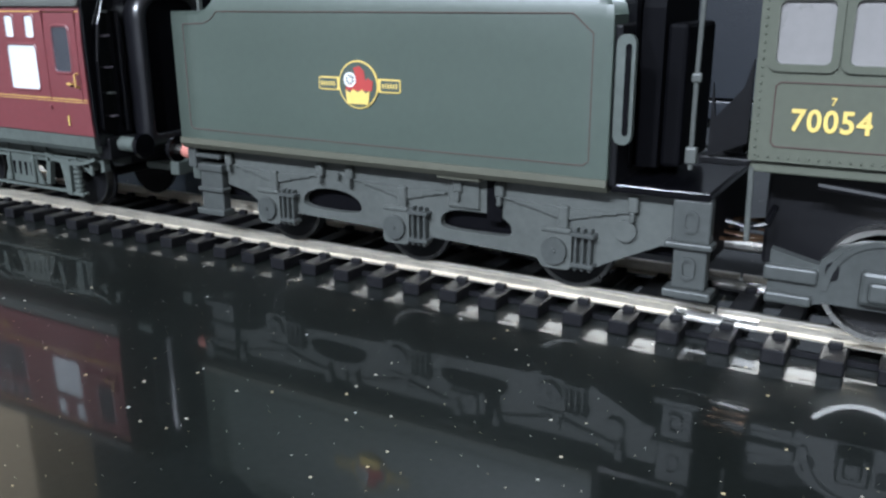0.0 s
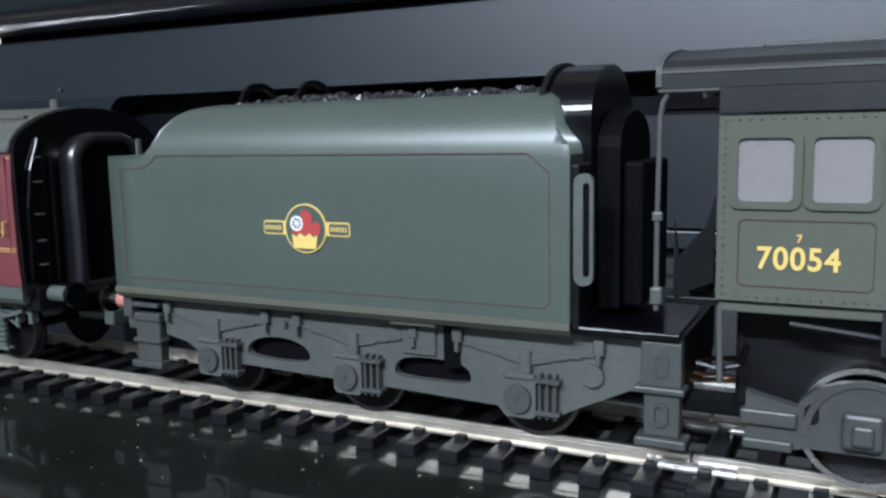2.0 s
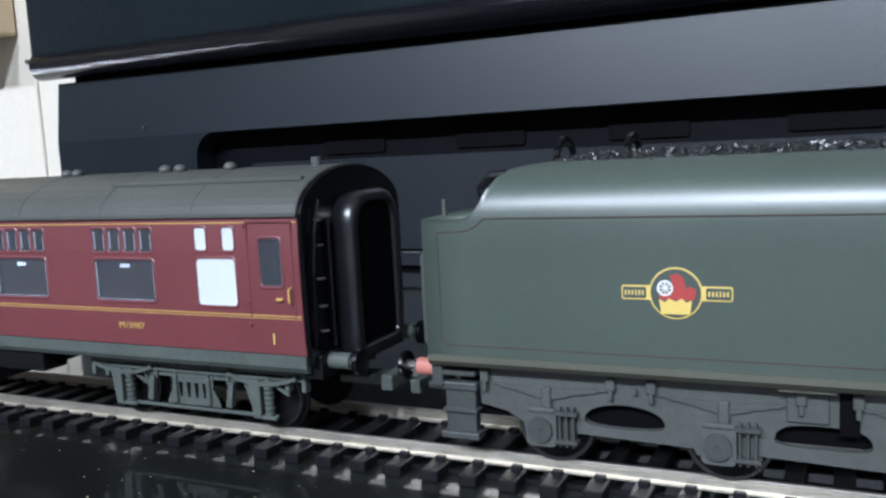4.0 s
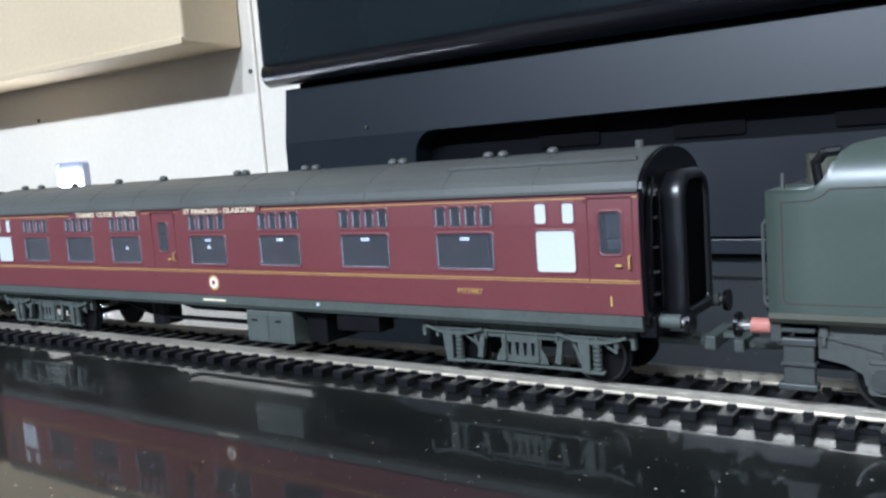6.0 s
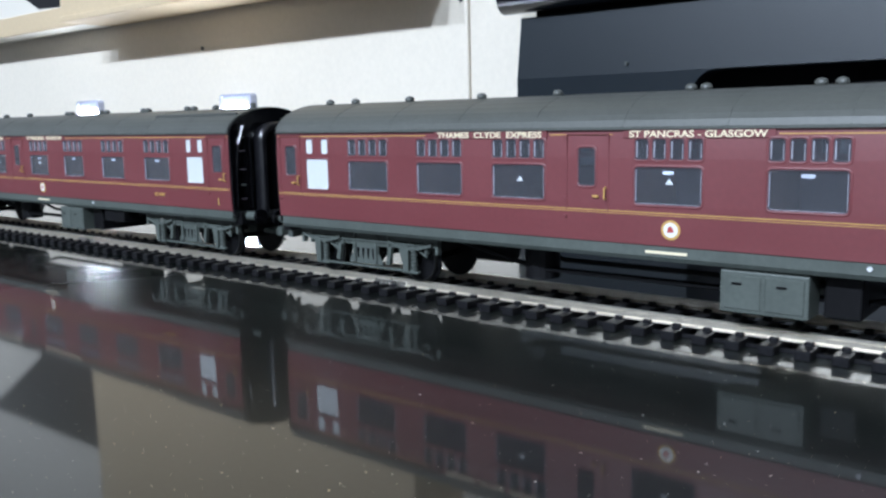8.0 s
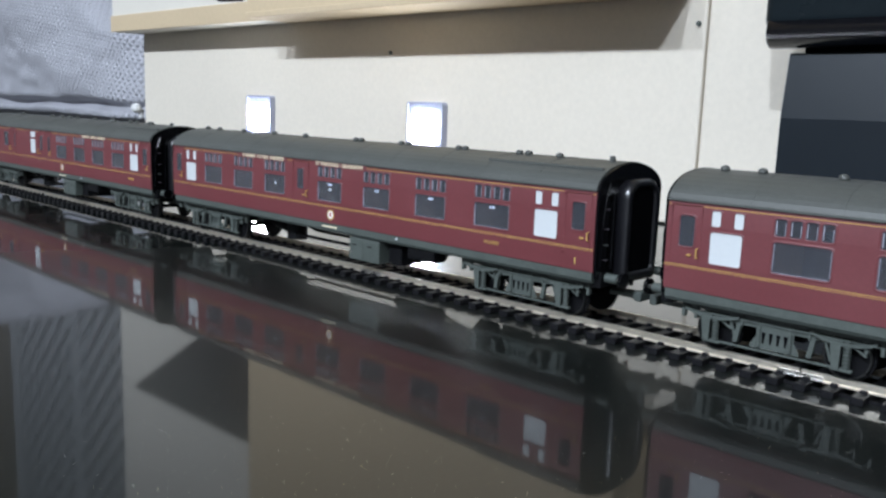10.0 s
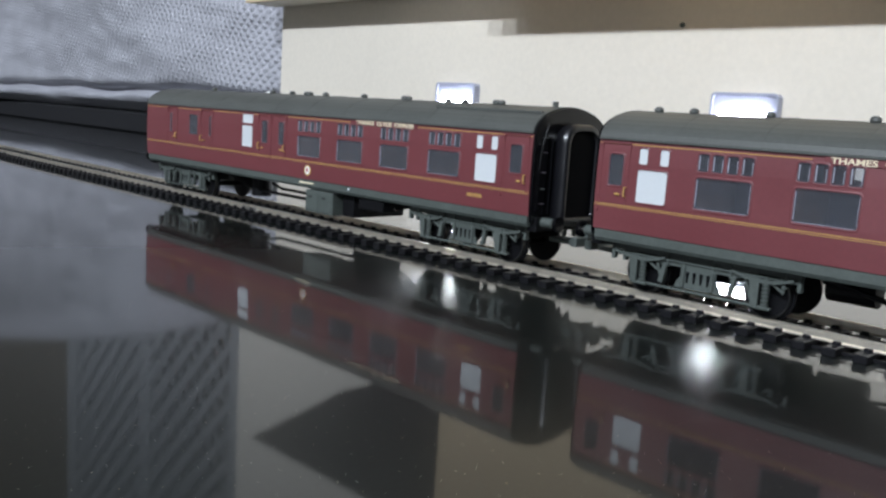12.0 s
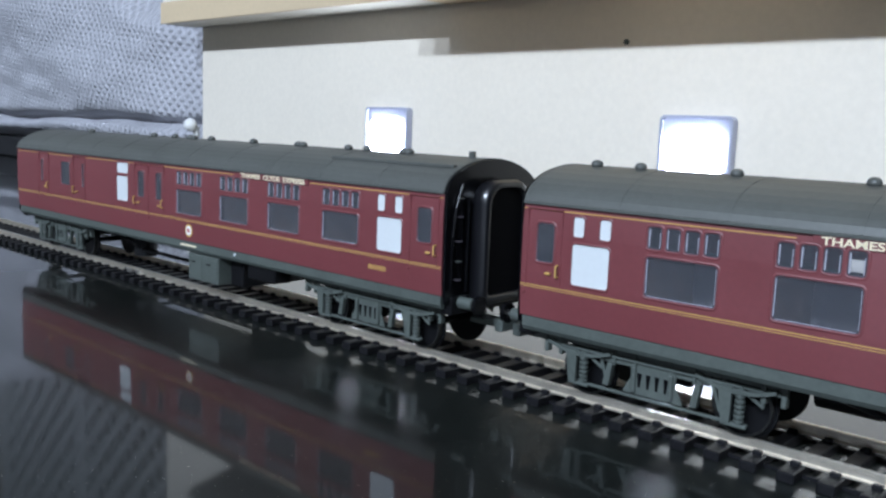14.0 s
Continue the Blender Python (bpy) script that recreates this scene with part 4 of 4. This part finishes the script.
    for k in range(900):
        x, yy = rng.uniform(41, 100), rng.uniform(-10.5, 10.5)
        h = 52.0 + 1.9 * (1 - (yy / 10.5) ** 2) * min(1, (x - 39) / 9) + rng.uniform(-0.5, 0.5)
        r = rng.uniform(0.5, 1.25)
        m = Matrix.LocRotScale((x, yy, h), Euler((rng.uniform(0, 6), rng.uniform(0, 6), 0)), (r, r * rng.uniform(0.6, 1), r * rng.uniform(0.5, 0.9)))
        bmesh.ops.create_icosphere(bm, subdivisions=1, radius=1, matrix=m)
    ob = part("coal", bm, COAL, t, "heap of small glossy black coal")
    ob["kind"] = "stuff"
    for x in (42, 53.5):
        pts = [(5.4 * math.cos(a * math.pi / 14), 53.6 + 3.9 * math.sin(a * math.pi / 14)) for a in range(15)]
        inn = [(4.2 * math.cos(a * math.pi / 14), 53.6 + 2.8 * math.sin(a * math.pi / 14)) for a in range(14, -1, -1)]
        part("coal_space_hoop", prism(bmesh.new(), pts + inn, "x", x - 0.4, x + 0.4), GLOSSBLACK, t, "black arched hoop")
    arch = [(-11.5, 24), (-11.5, 49.5)] + [(-11.5 * math.cos(a * math.pi / 36), 49.5 + 8.0 * math.sin(a * math.pi / 36)) for a in range(1, 36)] + [(11.5, 49.5), (11.5, 24)]
    part("bulkhead", prism(bmesh.new(), arch, "x", 98.8, 105.3), GLOSSBLACK, t, "black arched coal bulkhead")
    part("bulkhead_edge", prism(bmesh.new(), [(a * 1.06, b + 0.5) for a, b in arch], "x", 97.9, 98.7), FRAMEBLACK, t)
    part("front_plate", box(bmesh.new(), 100.9, 105.2, -16.4, 16.4, 22, 44, 0.4), FRAMEBLACK, t)
    part("locker", prism(bmesh.new(), [(-9, 24), (-9, 46)] + [(-9 * math.cos(a * math.pi / 10), 46 + 5 * math.sin(a * math.pi / 10)) for a in range(1, 10)] + [(9, 46), (9, 24)], "x", 105.4, 108.6), BLACKSHADE, t, "black locker")
    part("locker", box(bmesh.new(), 108.7, 111.6, -8, 8, 24, 44, 0.6), BLACKSHADE, t, "black locker")
    bm = prism(bmesh.new(), rounded(104.6, 107.2, 28.2, 42.8, 1.2), "y", -17.0, -16.0)
    hp = part("handrail_plate", bm, FRAMEGREY, t, "grey plate with a long slot")
    part("handrail_slot", prism(bmesh.new(), rounded(105.9, 106.7, 29.5, 41.6, 0.38), "y", -17.15, -16.95), GLOSSBLACK, hp)
    part("lamp_iron", box(bmesh.new(), 24.4, 25.0, -12.5, -11.5, 45.2, 48.2, 0.1, 1), TENDERGREY, t)
    part("filler_dome", cyl(bmesh.new(), 29, 3, 48, "z", 3.2, 6, 18), GREENEDGE, t)
    part("rear_handrail", tube(bmesh.new(), [(22.4, -15.6, 24), (21.8, -15.6, 25), (21.8, -15.6, 39), (22.4, -15.6, 40)], 0.3), TENDERGREY, t)
    part("water_filler", tube(bmesh.new(), [(30, -7, 45.4), (29.4, -7, 49.5), (31, -7, 51.4), (33.4, -7, 51.6)], 0.9, 8), FRAMEBLACK, t)
    # frames
    fr = [(30.5, 21.3), (30.5, 14.5), (35, 13.6), (37.8, 12), (38.2, 10), (46.2, 10), (46.8, 10.9), (64.6, 10.4), (65, 9.4), (73.4, 9.4), (74, 10.2), (92.6, 9.6), (93, 9), (101.5, 9), (103.5, 10.2), (111.5, 14.0), (118, 14.0), (118, 21.3)]
    for s in (-1, 1):
        bm = bmesh.new()
        stations = sorted({30.5, 35, 37.8, 38.2, 46.2, 46.8, 48.0, 60.4, 64.6, 65, 73.4, 74, 75.8, 88.4, 92.6, 93, 101.5, 103.5, 111.5, 118})
        def low(x):
            for (xa, za), (xb, zb) in zip(fr[1:-1], fr[2:]):
                if xa <= x <= xb:
                    return za + (zb - za) * (x - xa) / (xb - xa)
            return 14
        y0, y1 = s * 14.0, s * 12.6
        for a, b in zip(stations, stations[1:]):
            hole = [h for h in [(48.0, 60.4, 12.2, 16.1, 2.0), (75.8, 88.4, 12.0, 15.4, 3.6)] if h[0] <= a and b <= h[1]]
            if hole:
                h = hole[0]
                n, mid = 18, (h[2] * 2 + h[3]) / 3
                for k in range(n):
                    u0, u1 = (a + b) / 2 - (b - a) / 2 * math.cos(math.pi * k / n), (a + b) / 2 - (b - a) / 2 * math.cos(math.pi * (k + 1) / n)
                    f = lambda u: math.sqrt(max(0, 1 - abs((u - (a + b) / 2) / ((b - a) / 2)) ** h[4]))
                    top0, top1 = mid + (h[3] - mid) * f(u0), mid + (h[3] - mid) * f(u1)
                    bot0, bot1 = mid - (mid - h[2]) * f(u0) ** 0.5, mid - (mid - h[2]) * f(u1) ** 0.5
                    prism(bm, [(u0, top0), (u1, top1), (u1, 21.3), (u0, 21.3)], "y", y0, y1)
                    prism(bm, [(u0, low(u0)), (u1, low(u1)), (u1, bot1), (u0, bot0)], "y", y0, y1)
            else:
                prism(bm, [(a, low(a)), (b, low(b)), (b, 21.3), (a, 21.3)], "y", y0, y1)
        frame_part = part("side_frame", bm, TENDERGREY, t, "grey slotted side frame")
        if s > 0:
            continue
        for xa in (42, 69, 97):
            bm = prism(bmesh.new(), rounded(xa - 3.2, xa + 1.8, 8.8, 14.8, 0.9), "y", -15.6, -13.8)
            ab = part("axlebox", bm, TENDERGREY, frame_part, "grey axlebox")
            part("axlebox_stud", cyl(bmesh.new(), xa - 0.8, -16.3, 11.6, "y", 0.35, 0.3, 10), STEPGREY, ab)
            part("axlebox_cap", box(bmesh.new(), xa - 3.0, xa + 1.7, -15.9, -15.2, 14.3, 15.1, 0.2, 1), TENDERGREY, ab)
            part("axlebox_cover", cyl(bmesh.new(), xa - 0.8, -15.9, 11.6, "y", 2.0, 0.7, 24), STEPGREY, ab)
            bm = bmesh.new()
            for k in range(3):
                box(bm, xa + 2.0 + 1.1 * k, xa + 2.45 + 1.1 * k, -15.3, -13.8, 8.8, 15.2, 0.1, 1)
            box(bm, xa + 1.6, xa + 5.2, -15.8, -13.8, 9.4, 10.0, 0.1, 1)
            box(bm, xa + 1.6, xa + 5.2, -15.8, -13.8, 14.0, 14.6, 0.1, 1)
            part("horn_guide", bm, STEPGREY, ab)
            bm = bmesh.new()
            for k in range(4):
                w = 10.0 - 2.1 * k
                prism(bm, [(xa - w, 18.5 - 0.42 * k), (xa, 17.7 - 0.42 * k), (xa + w, 18.5 - 0.42 * k), (xa + w, 18.15 - 0.42 * k), (xa, 17.3 - 0.42 * k), (xa - w, 18.15 - 0.42 * k)], "y", -14.45 - 0.06 * (k % 2), -13.9)
            part("leaf_spring", bm, TENDERGREY, frame_part, "grey leaf spring")
            part("spring_buckle", box(bmesh.new(), xa - 0.8, xa + 0.8, -15.0, -14, 14.8, 18.2, 0.2, 1), TENDERGREY, frame_part)
            for dx in (-10.4, 10.4):
                bm = box(bmesh.new(), xa + dx - 0.75, xa + dx + 0.75, -15.1, -14, 18.4, 20.6, 0.2, 1)
                box(bm, xa + dx - 0.35, xa + dx + 0.35, -15.2, -14, 17.0, 18.5, 0.15, 1)
                part("spring_hanger", bm, TENDERGREY, frame_part)
        part("plug", cyl(bmesh.new(), 106.4, -14.3, 15.6, "y", 1.6, 0.8, 20), TENDERGREY, frame_part)
        part("side_bracket", box(bmesh.new(), 76.4, 84.0, -16.4, -14, 20.6, 21.6, 0.2, 1), GREENEDGE, frame_part)
        part("brake_shaft", cyl(bmesh.new(), 56, -14.4, 18.6, "y", 0.5, 1.0, 10), TENDERGREY, frame_part)
        part("side_plate", box(bmesh.new(), 77.4, 83.0, -14.5, -13.9, 15.8, 20.6, 0.2, 1), TENDERGREY, frame_part)
        # dark sheet laid on the frame as the shade of an open slot
        part("frame_shadow_slot", box(bmesh.new(), 84.2, 86.8, -14.25, -13.9, 14.4, 21.2), BLACKSHADE, frame_part)
    for xa in (42, 69, 97):
        bm = bmesh.new()
        for s in (-1, 1):
            cyl(bm, xa, s * 9.0, 10.9, "y", 6.3, 1.8, 30)
        cyl(bm, xa, 0, 10.9, "y", 1.0, 24, 10)
        w = part("wheelset", bm, FRAMEBLACK, t)
        bm = bmesh.new()
        for s in (-1, 1):
            ring(bm, [(xa + 6.45 * math.cos(a * math.pi / 15), 10.9 + 6.45 * math.sin(a * math.pi / 15)) for a in range(30)], [(xa + 5.85 * math.cos(a * math.pi / 15), 10.9 + 5.85 * math.sin(a * math.pi / 15)) for a in range(30)], "y", s * 10.0, s * 8.0)
        part("tyre", bm, TYRE, w, "dark metal tyre")
    # filled near-black so the frame holes show painted shade inside
    part("chassis", box(bmesh.new(), 26, 118, -12, 12, 12, 21.5), BLACKSHADE, t)
    part("front_platform", box(bmesh.new(), 104.4, 118.2, -16.2, 16.2, 21.4, 22.6, 0.25), GLOSSBLACK, t, "gloss black platform")
    bm = box(bmesh.new(), 113.2, 118.4, -15.8, -13.6, 15.4, 21.4, 0.25)
    box(bm, 112.4, 118.9, -16.4, -13.2, 14.6, 15.5, 0.25)
    box(bm, 113.6, 118.2, -15.6, -13.4, 8.8, 14.7, 0.25)
    box(bm, 112.6, 119.2, -16.6, -13, 7.6, 8.8, 0.25)
    st = part("footstep", bm, STEPGREY, t, "dark grey double footstep")
    for z in (17.2, 10.6):
        part("step_ring", ring(bmesh.new(), rounded(114.6, 116.8, z - 0.4, z + 2.8, 1.0), rounded(115.1, 116.3, z + 0.1, z + 2.3, 0.55), "y", -16.05, -15.6), STEPGREY, st)
    # rear end: beam, steps, buffers, coupling
    part("rear_beam", box(bmesh.new(), 22.6, 24.6, -16, 16, 17.4, 21.6, 0.25), STEPGREY, t, "grey buffer beam")
    bm = box(bmesh.new(), 23.6, 30.4, -15.6, -13.2, 16.8, 18.2, 0.25)
    box(bm, 24.6, 30.0, -15.2, -13.2, 9.6, 17, 0.25)
    box(bm, 23.8, 30.6, -16.0, -13, 8.6, 9.8, 0.25)
    box(bm, 24.2, 30.4, -15.8, -13.2, 13.0, 13.8, 0.2, 1)
    box(bm, 24.0, 30.4, -15.9, -13, 19.3, 20.1, 0.2, 1)
    part("rear_footstep", bm, STEPGREY, t)
    for y in (-12.3, 12.3):
        b = part("buffer", cyl(bmesh.new(), 20.6, y, 19.6, "x", 1.5, 4.2, 16), BUFFERRED, t, "red buffer housing")
        part("buffer_rod", cyl(bmesh.new(), 17.6, y, 19.6, "x", 1.0, 3, 12), SILVER, b, "bright metal rod")
        part("buffer_head", cyl(bmesh.new(), 15.9, y, 19.6, "x", 2.5, 0.8, 20), GLOSSBLACK, b)
    bm = box(bmesh.new(), 12, 26, -2.5, 2.5, 12.5, 13.8, 0.3)
    box(bm, 13, 15, -6, 6, 12.4, 15, 0.3)
    part("coupling", bm, FRAMEGREY, t)
    return t


# ---- locomotive cab end ----
def locomotive():
    t = empty("locomotive", "dark green model steam locomotive cab with yellow running number", "locomotive")
    wins = [(124.4, 131.0, 39.4, 47.2), (132.6, 139.2, 39.4, 47.2)]
    for s in (-1, 1):
        pr = (lambda z: -16.6) if s < 0 else (lambda z: 16.6)
        side = part("cab_side", panel_with_holes(bmesh.new(), 122.4, 142.5, [27.6, 49.8], wins, pr, -s * 0.8), CABGREEN, t, "dark green cab side")
        for h in wins:
            w = part("cab_window", ring(bmesh.new(), rounded(h[0] - 0.7, h[1] + 0.7, h[2] - 0.7, h[3] + 0.7, 1.2), rounded(h[0] + 0.2, h[1] - 0.2, h[2] + 0.2, h[3] - 0.2, 0.8), "y", s * 17.0, s * 16.2), CABGREEN, side)
            p = part("pane", prism(bmesh.new(), rounded(h[0], h[1], h[2], h[3], 0.8), "y", s * 16.5, s * 16.2), CABGLASS, w, "dusty pale pane")
        if s < 0:
            bm = bmesh.new()
            for k in range(22):
                z = 28.4 + k * 0.98
                bmesh.ops.create_icosphere(bm, subdivisions=1, radius=0.2, matrix=Matrix.Translation((123.1, -16.62, z)))
            for k in range(16):
                x = 123.6 + k * 1.18
                bmesh.ops.create_icosphere(bm, subdivisions=1, radius=0.2, matrix=Matrix.Translation((x, -16.62, 49.2)))
                bmesh.ops.create_icosphere(bm, subdivisions=1, radius=0.2, matrix=Matrix.Translation((x, -16.62, 28.2)))
            part("rivets", bm, CABGREEN, side)
            chain = [(124.9, 30.0), (124.9, 36.9), (125.4, 37.4), (139.0, 37.4), (139.5, 36.9), (139.5, 30.0), (139.0, 29.5), (125.4, 29.5), (124.9, 30.0)]
            for a, b in zip(chain, chain[1:]):
                part("lining", tube(bmesh.new(), [(a[0], -16.66, a[1]), (b[0], -16.66, b[1])], 0.08, 5), ORANGE, side)
            for k, ch in enumerate("70054"):
                lettering(ch, 3.7, 127.8 + 1.86 * k, -16.75, 31.7, GOLD, side, "running_number", align="CENTER", bold=0.08, stretch=0.92)
            lettering("7", 1.3, 131.3, -16.75, 34.9, GOLD, side, "power_class_number", bold=0.03)
    cx = [(-17.2, 53.0), (-17.2, 54.6), (-16.7, 55.5), (-15.4, 56.4), (-12, 57.4), (-6, 58.3), (0, 58.6), (6, 58.3), (12, 57.4), (15.4, 56.4), (16.7, 55.5), (17.2, 54.6), (17.2, 53.0)]
    inn = [(a * 0.955, b - 0.9 if b > 53.5 else b) for a, b in cx]
    roof = part("cab_roof", prism(bmesh.new(), cx + inn[::-1], "x", 115.6, 142.5), ROOFBLACK, t, "dark cab roof")
    part("roof_edge", tube(bmesh.new(), [(115.6, -17.15, 54.9), (142.5, -17.15, 54.9)], 0.24), TENDERGREY, roof)
    part("roof_end_rim", prism(bmesh.new(), [(p[0] * 1.012, p[1] + 0.22) for p in cx] + [(p[0], p[1] - 0.1) for p in inn[::-1]], "x", 115.0, 115.7), TENDERGREY, roof)
    for side in (-1, 1):
        part("roof_side_panel", box(bmesh.new(), 122.4, 142.5, side * 17.1, side * 16.3, 49.9, 53.1, 0.1, 1), ROOFBLACK, roof)
    part("roof_ventilator", box(bmesh.new(), 126, 141, -7, 7, 57.4, 58.6, 0.3), ROOFBLACK, roof)
    bm = bmesh.new()
    for x, z in ((127, 51.6), (129, 52.6), (130.6, 51.7), (132.2, 51.8), (134.4, 52.8), (135.6, 51.8), (138.6, 52.6)):
        bmesh.ops.create_icosphere(bm, subdivisions=1, radius=0.15, matrix=Matrix.Translation((x, -17.15, z)))
    part("rivets", bm, EDGE, roof, "pale rivets")
    part("cab_front", prism(bmesh.new(), [(-16, 22), (-16, 50), (-12, 54), (12, 54), (16, 50), (16, 22)], "x", 140.6, 142.2), ROOFBLACK, t)
    part("roof_bracket", box(bmesh.new(), 115.2, 122.6, -17.1, -16.2, 52.5, 53.1, 0.15, 1), TENDERGREY, t)
    part("cab_pillar", tube(bmesh.new(), [(115.2, -16.4, 25.8), (115.2, -16.4, 37), (115.4, -16.4, 49.5), (115.7, -16.4, 51.4), (116.4, -16.4, 52.6)], 0.34, 8), TENDERGREY, t, "slender grey pillar")
    part("pillar_bracket", box(bmesh.new(), 114.6, 115.9, -16.9, -15.9, 36.9, 38.1, 0.25), TENDERGREY, t)
    part("pillar_foot", box(bmesh.new(), 114.5, 116.0, -17, -15.8, 26.4, 28.6, 0.25), TENDERGREY, t)
    part("cab_door", prism(bmesh.new(), [(117.2, 27.5), (122, 29.5), (122, 40), (121, 36.4), (117.8, 32.6), (117.2, 37)], "y", -15.9, -15.3), FRAMEBLACK, t, "black cab door")
    bm = box(bmesh.new(), 116, 123.6, -15.2, 15.2, 26.4, 27.4, 0.2)
    box(bm, 118.6, 121.4, -14, -10, 27.6, 30.6, 0.3)
    part("cab_floor", bm, FRAMEBLACK, t)
    part("footplate_valance", box(bmesh.new(), 122.6, 176, -15.8, 15.8, 26.0, 27.4, 0.2), CABGREEN, t)
    part("firebox", prism(bmesh.new(), [(13.2 * math.cos(a * math.pi / 16), 40 + 13.5 * math.sin(a * math.pi / 16)) for a in range(32)], "x", 142.3, 176), GREEN, t, "dark green firebox")
    part("ashpan", box(bmesh.new(), 124, 176, -9, 9, 12, 26, 0.6), FRAMEBLACK, t)
    part("step_post", tube(bmesh.new(), [(122.8, -15.6, 26.4), (123, -15.6, 17)], 0.38, 8), TENDERGREY, t)
    # trailing truck
    tr = part("trailing_truck", prism(bmesh.new(), [(126, 15.8), (126, 9.4), (131, 8.8), (133, 9.4), (146, 9.4), (150, 12), (150, 14.6), (146.6, 15.2), (144.8, 16.8), (142, 17.9), (139.3, 18.2), (136.6, 17.9), (133.8, 16.8), (132.2, 15.2), (132.0, 14.4)], "y", -14.4, -12.6), STEPGREY, t, "dark grey trailing truck frame")
    part("truck_rail", box(bmesh.new(), 125.4, 132, -15.2, -13.4, 11.8, 13.8, 0.3), STEPGREY, tr)
    part("truck_rail", box(bmesh.new(), 125.8, 131.6, -15.4, -13.4, 8.8, 10.2, 0.3), STEPGREY, tr)
    half = [(139.3 + 6.8 * math.cos(a * math.pi / 16), 11.2 + 7.3 * math.sin(a * math.pi / 16)) for a in range(17)]
    half += [(139.3 + 6.0 * math.cos(a * math.pi / 16), 11.2 + 6.6 * math.sin(a * math.pi / 16)) for a in range(16, -1, -1)]
    part("truck_arch", prism(bmesh.new(), half, "y", -14.7, -14.2), STEPGREY, tr)
    part("axlebox", box(bmesh.new(), 137, 141.4, -16, -14, 10.4, 14.8, 0.5), STEPGREY, tr)
    part("axlebox_lid", box(bmesh.new(), 138, 140.4, -16.5, -15.9, 11, 13.6, 0.4), STEPGREY, tr)
    for x in (133.6, 142.8):
        part("frame_hole", prism(bmesh.new(), rounded(x - 0.8, x + 0.8, 12.6, 15.0, 0.7), "y", -14.6, -14.3), FRAMEBLACK, tr)
    bm = bmesh.new()
    for s in (-1, 1):
        cyl(bm, 139.3, s * 9.2, 12.0, "y", 7.3, 2.0, 36)
    w = part("wheelset", bm, FRAMEBLACK, t)
    bm = bmesh.new()
    for s in (-1, 1):
        ring(bm, [(139.3 + 7.5 * math.cos(a * math.pi / 18), 12.0 + 7.5 * math.sin(a * math.pi / 18)) for a in range(36)], [(139.3 + 6.8 * math.cos(a * math.pi / 18), 12.0 + 6.8 * math.sin(a * math.pi / 18)) for a in range(36)], "y", s * 12.2, s * 8.2)
    part("tyre", bm, SILVER, w, "bright metal tyre")
    # drawbar, pipes and wires between cab and tender
    part("drawbar", tube(bmesh.new(), [(112, -3, 12.6), (128, -3, 12.6)], 1.0, 10), SILVER, t, "bright metal drawbar")
    rng = random.Random(3)
    for k in range(5):
        bm = bmesh.new()
        y = -8 + 3.0 * k
        tube(bm, [(114, y, 15 + rng.uniform(-1, 1)), (119, y + 0.6, 14.4 + rng.uniform(-1, 1)), (126, y, 15.5 + rng.uniform(-1, 1))], 0.32, 6)
        part("wire", bm, COPPER, t, "thin copper wire")
    part("injector_pipe", tube(bmesh.new(), [(120, -13, 18.4), (122.5, -13.4, 18.0), (125, -13, 18.6), (125.8, -13, 21)], 0.45, 8), GLOSSBLACK, t, "black pipe")
    part("slide_bar", tube(bmesh.new(), [(131, -14, 24.6), (150, -14, 22.8)], 0.5, 8), FRAMEBLACK, t)
    return t


CABGLASS = mat("dusty_pane", (0.235, 0.225, 0.22), 0.3, vary=0.06)
tender()
locomotive()
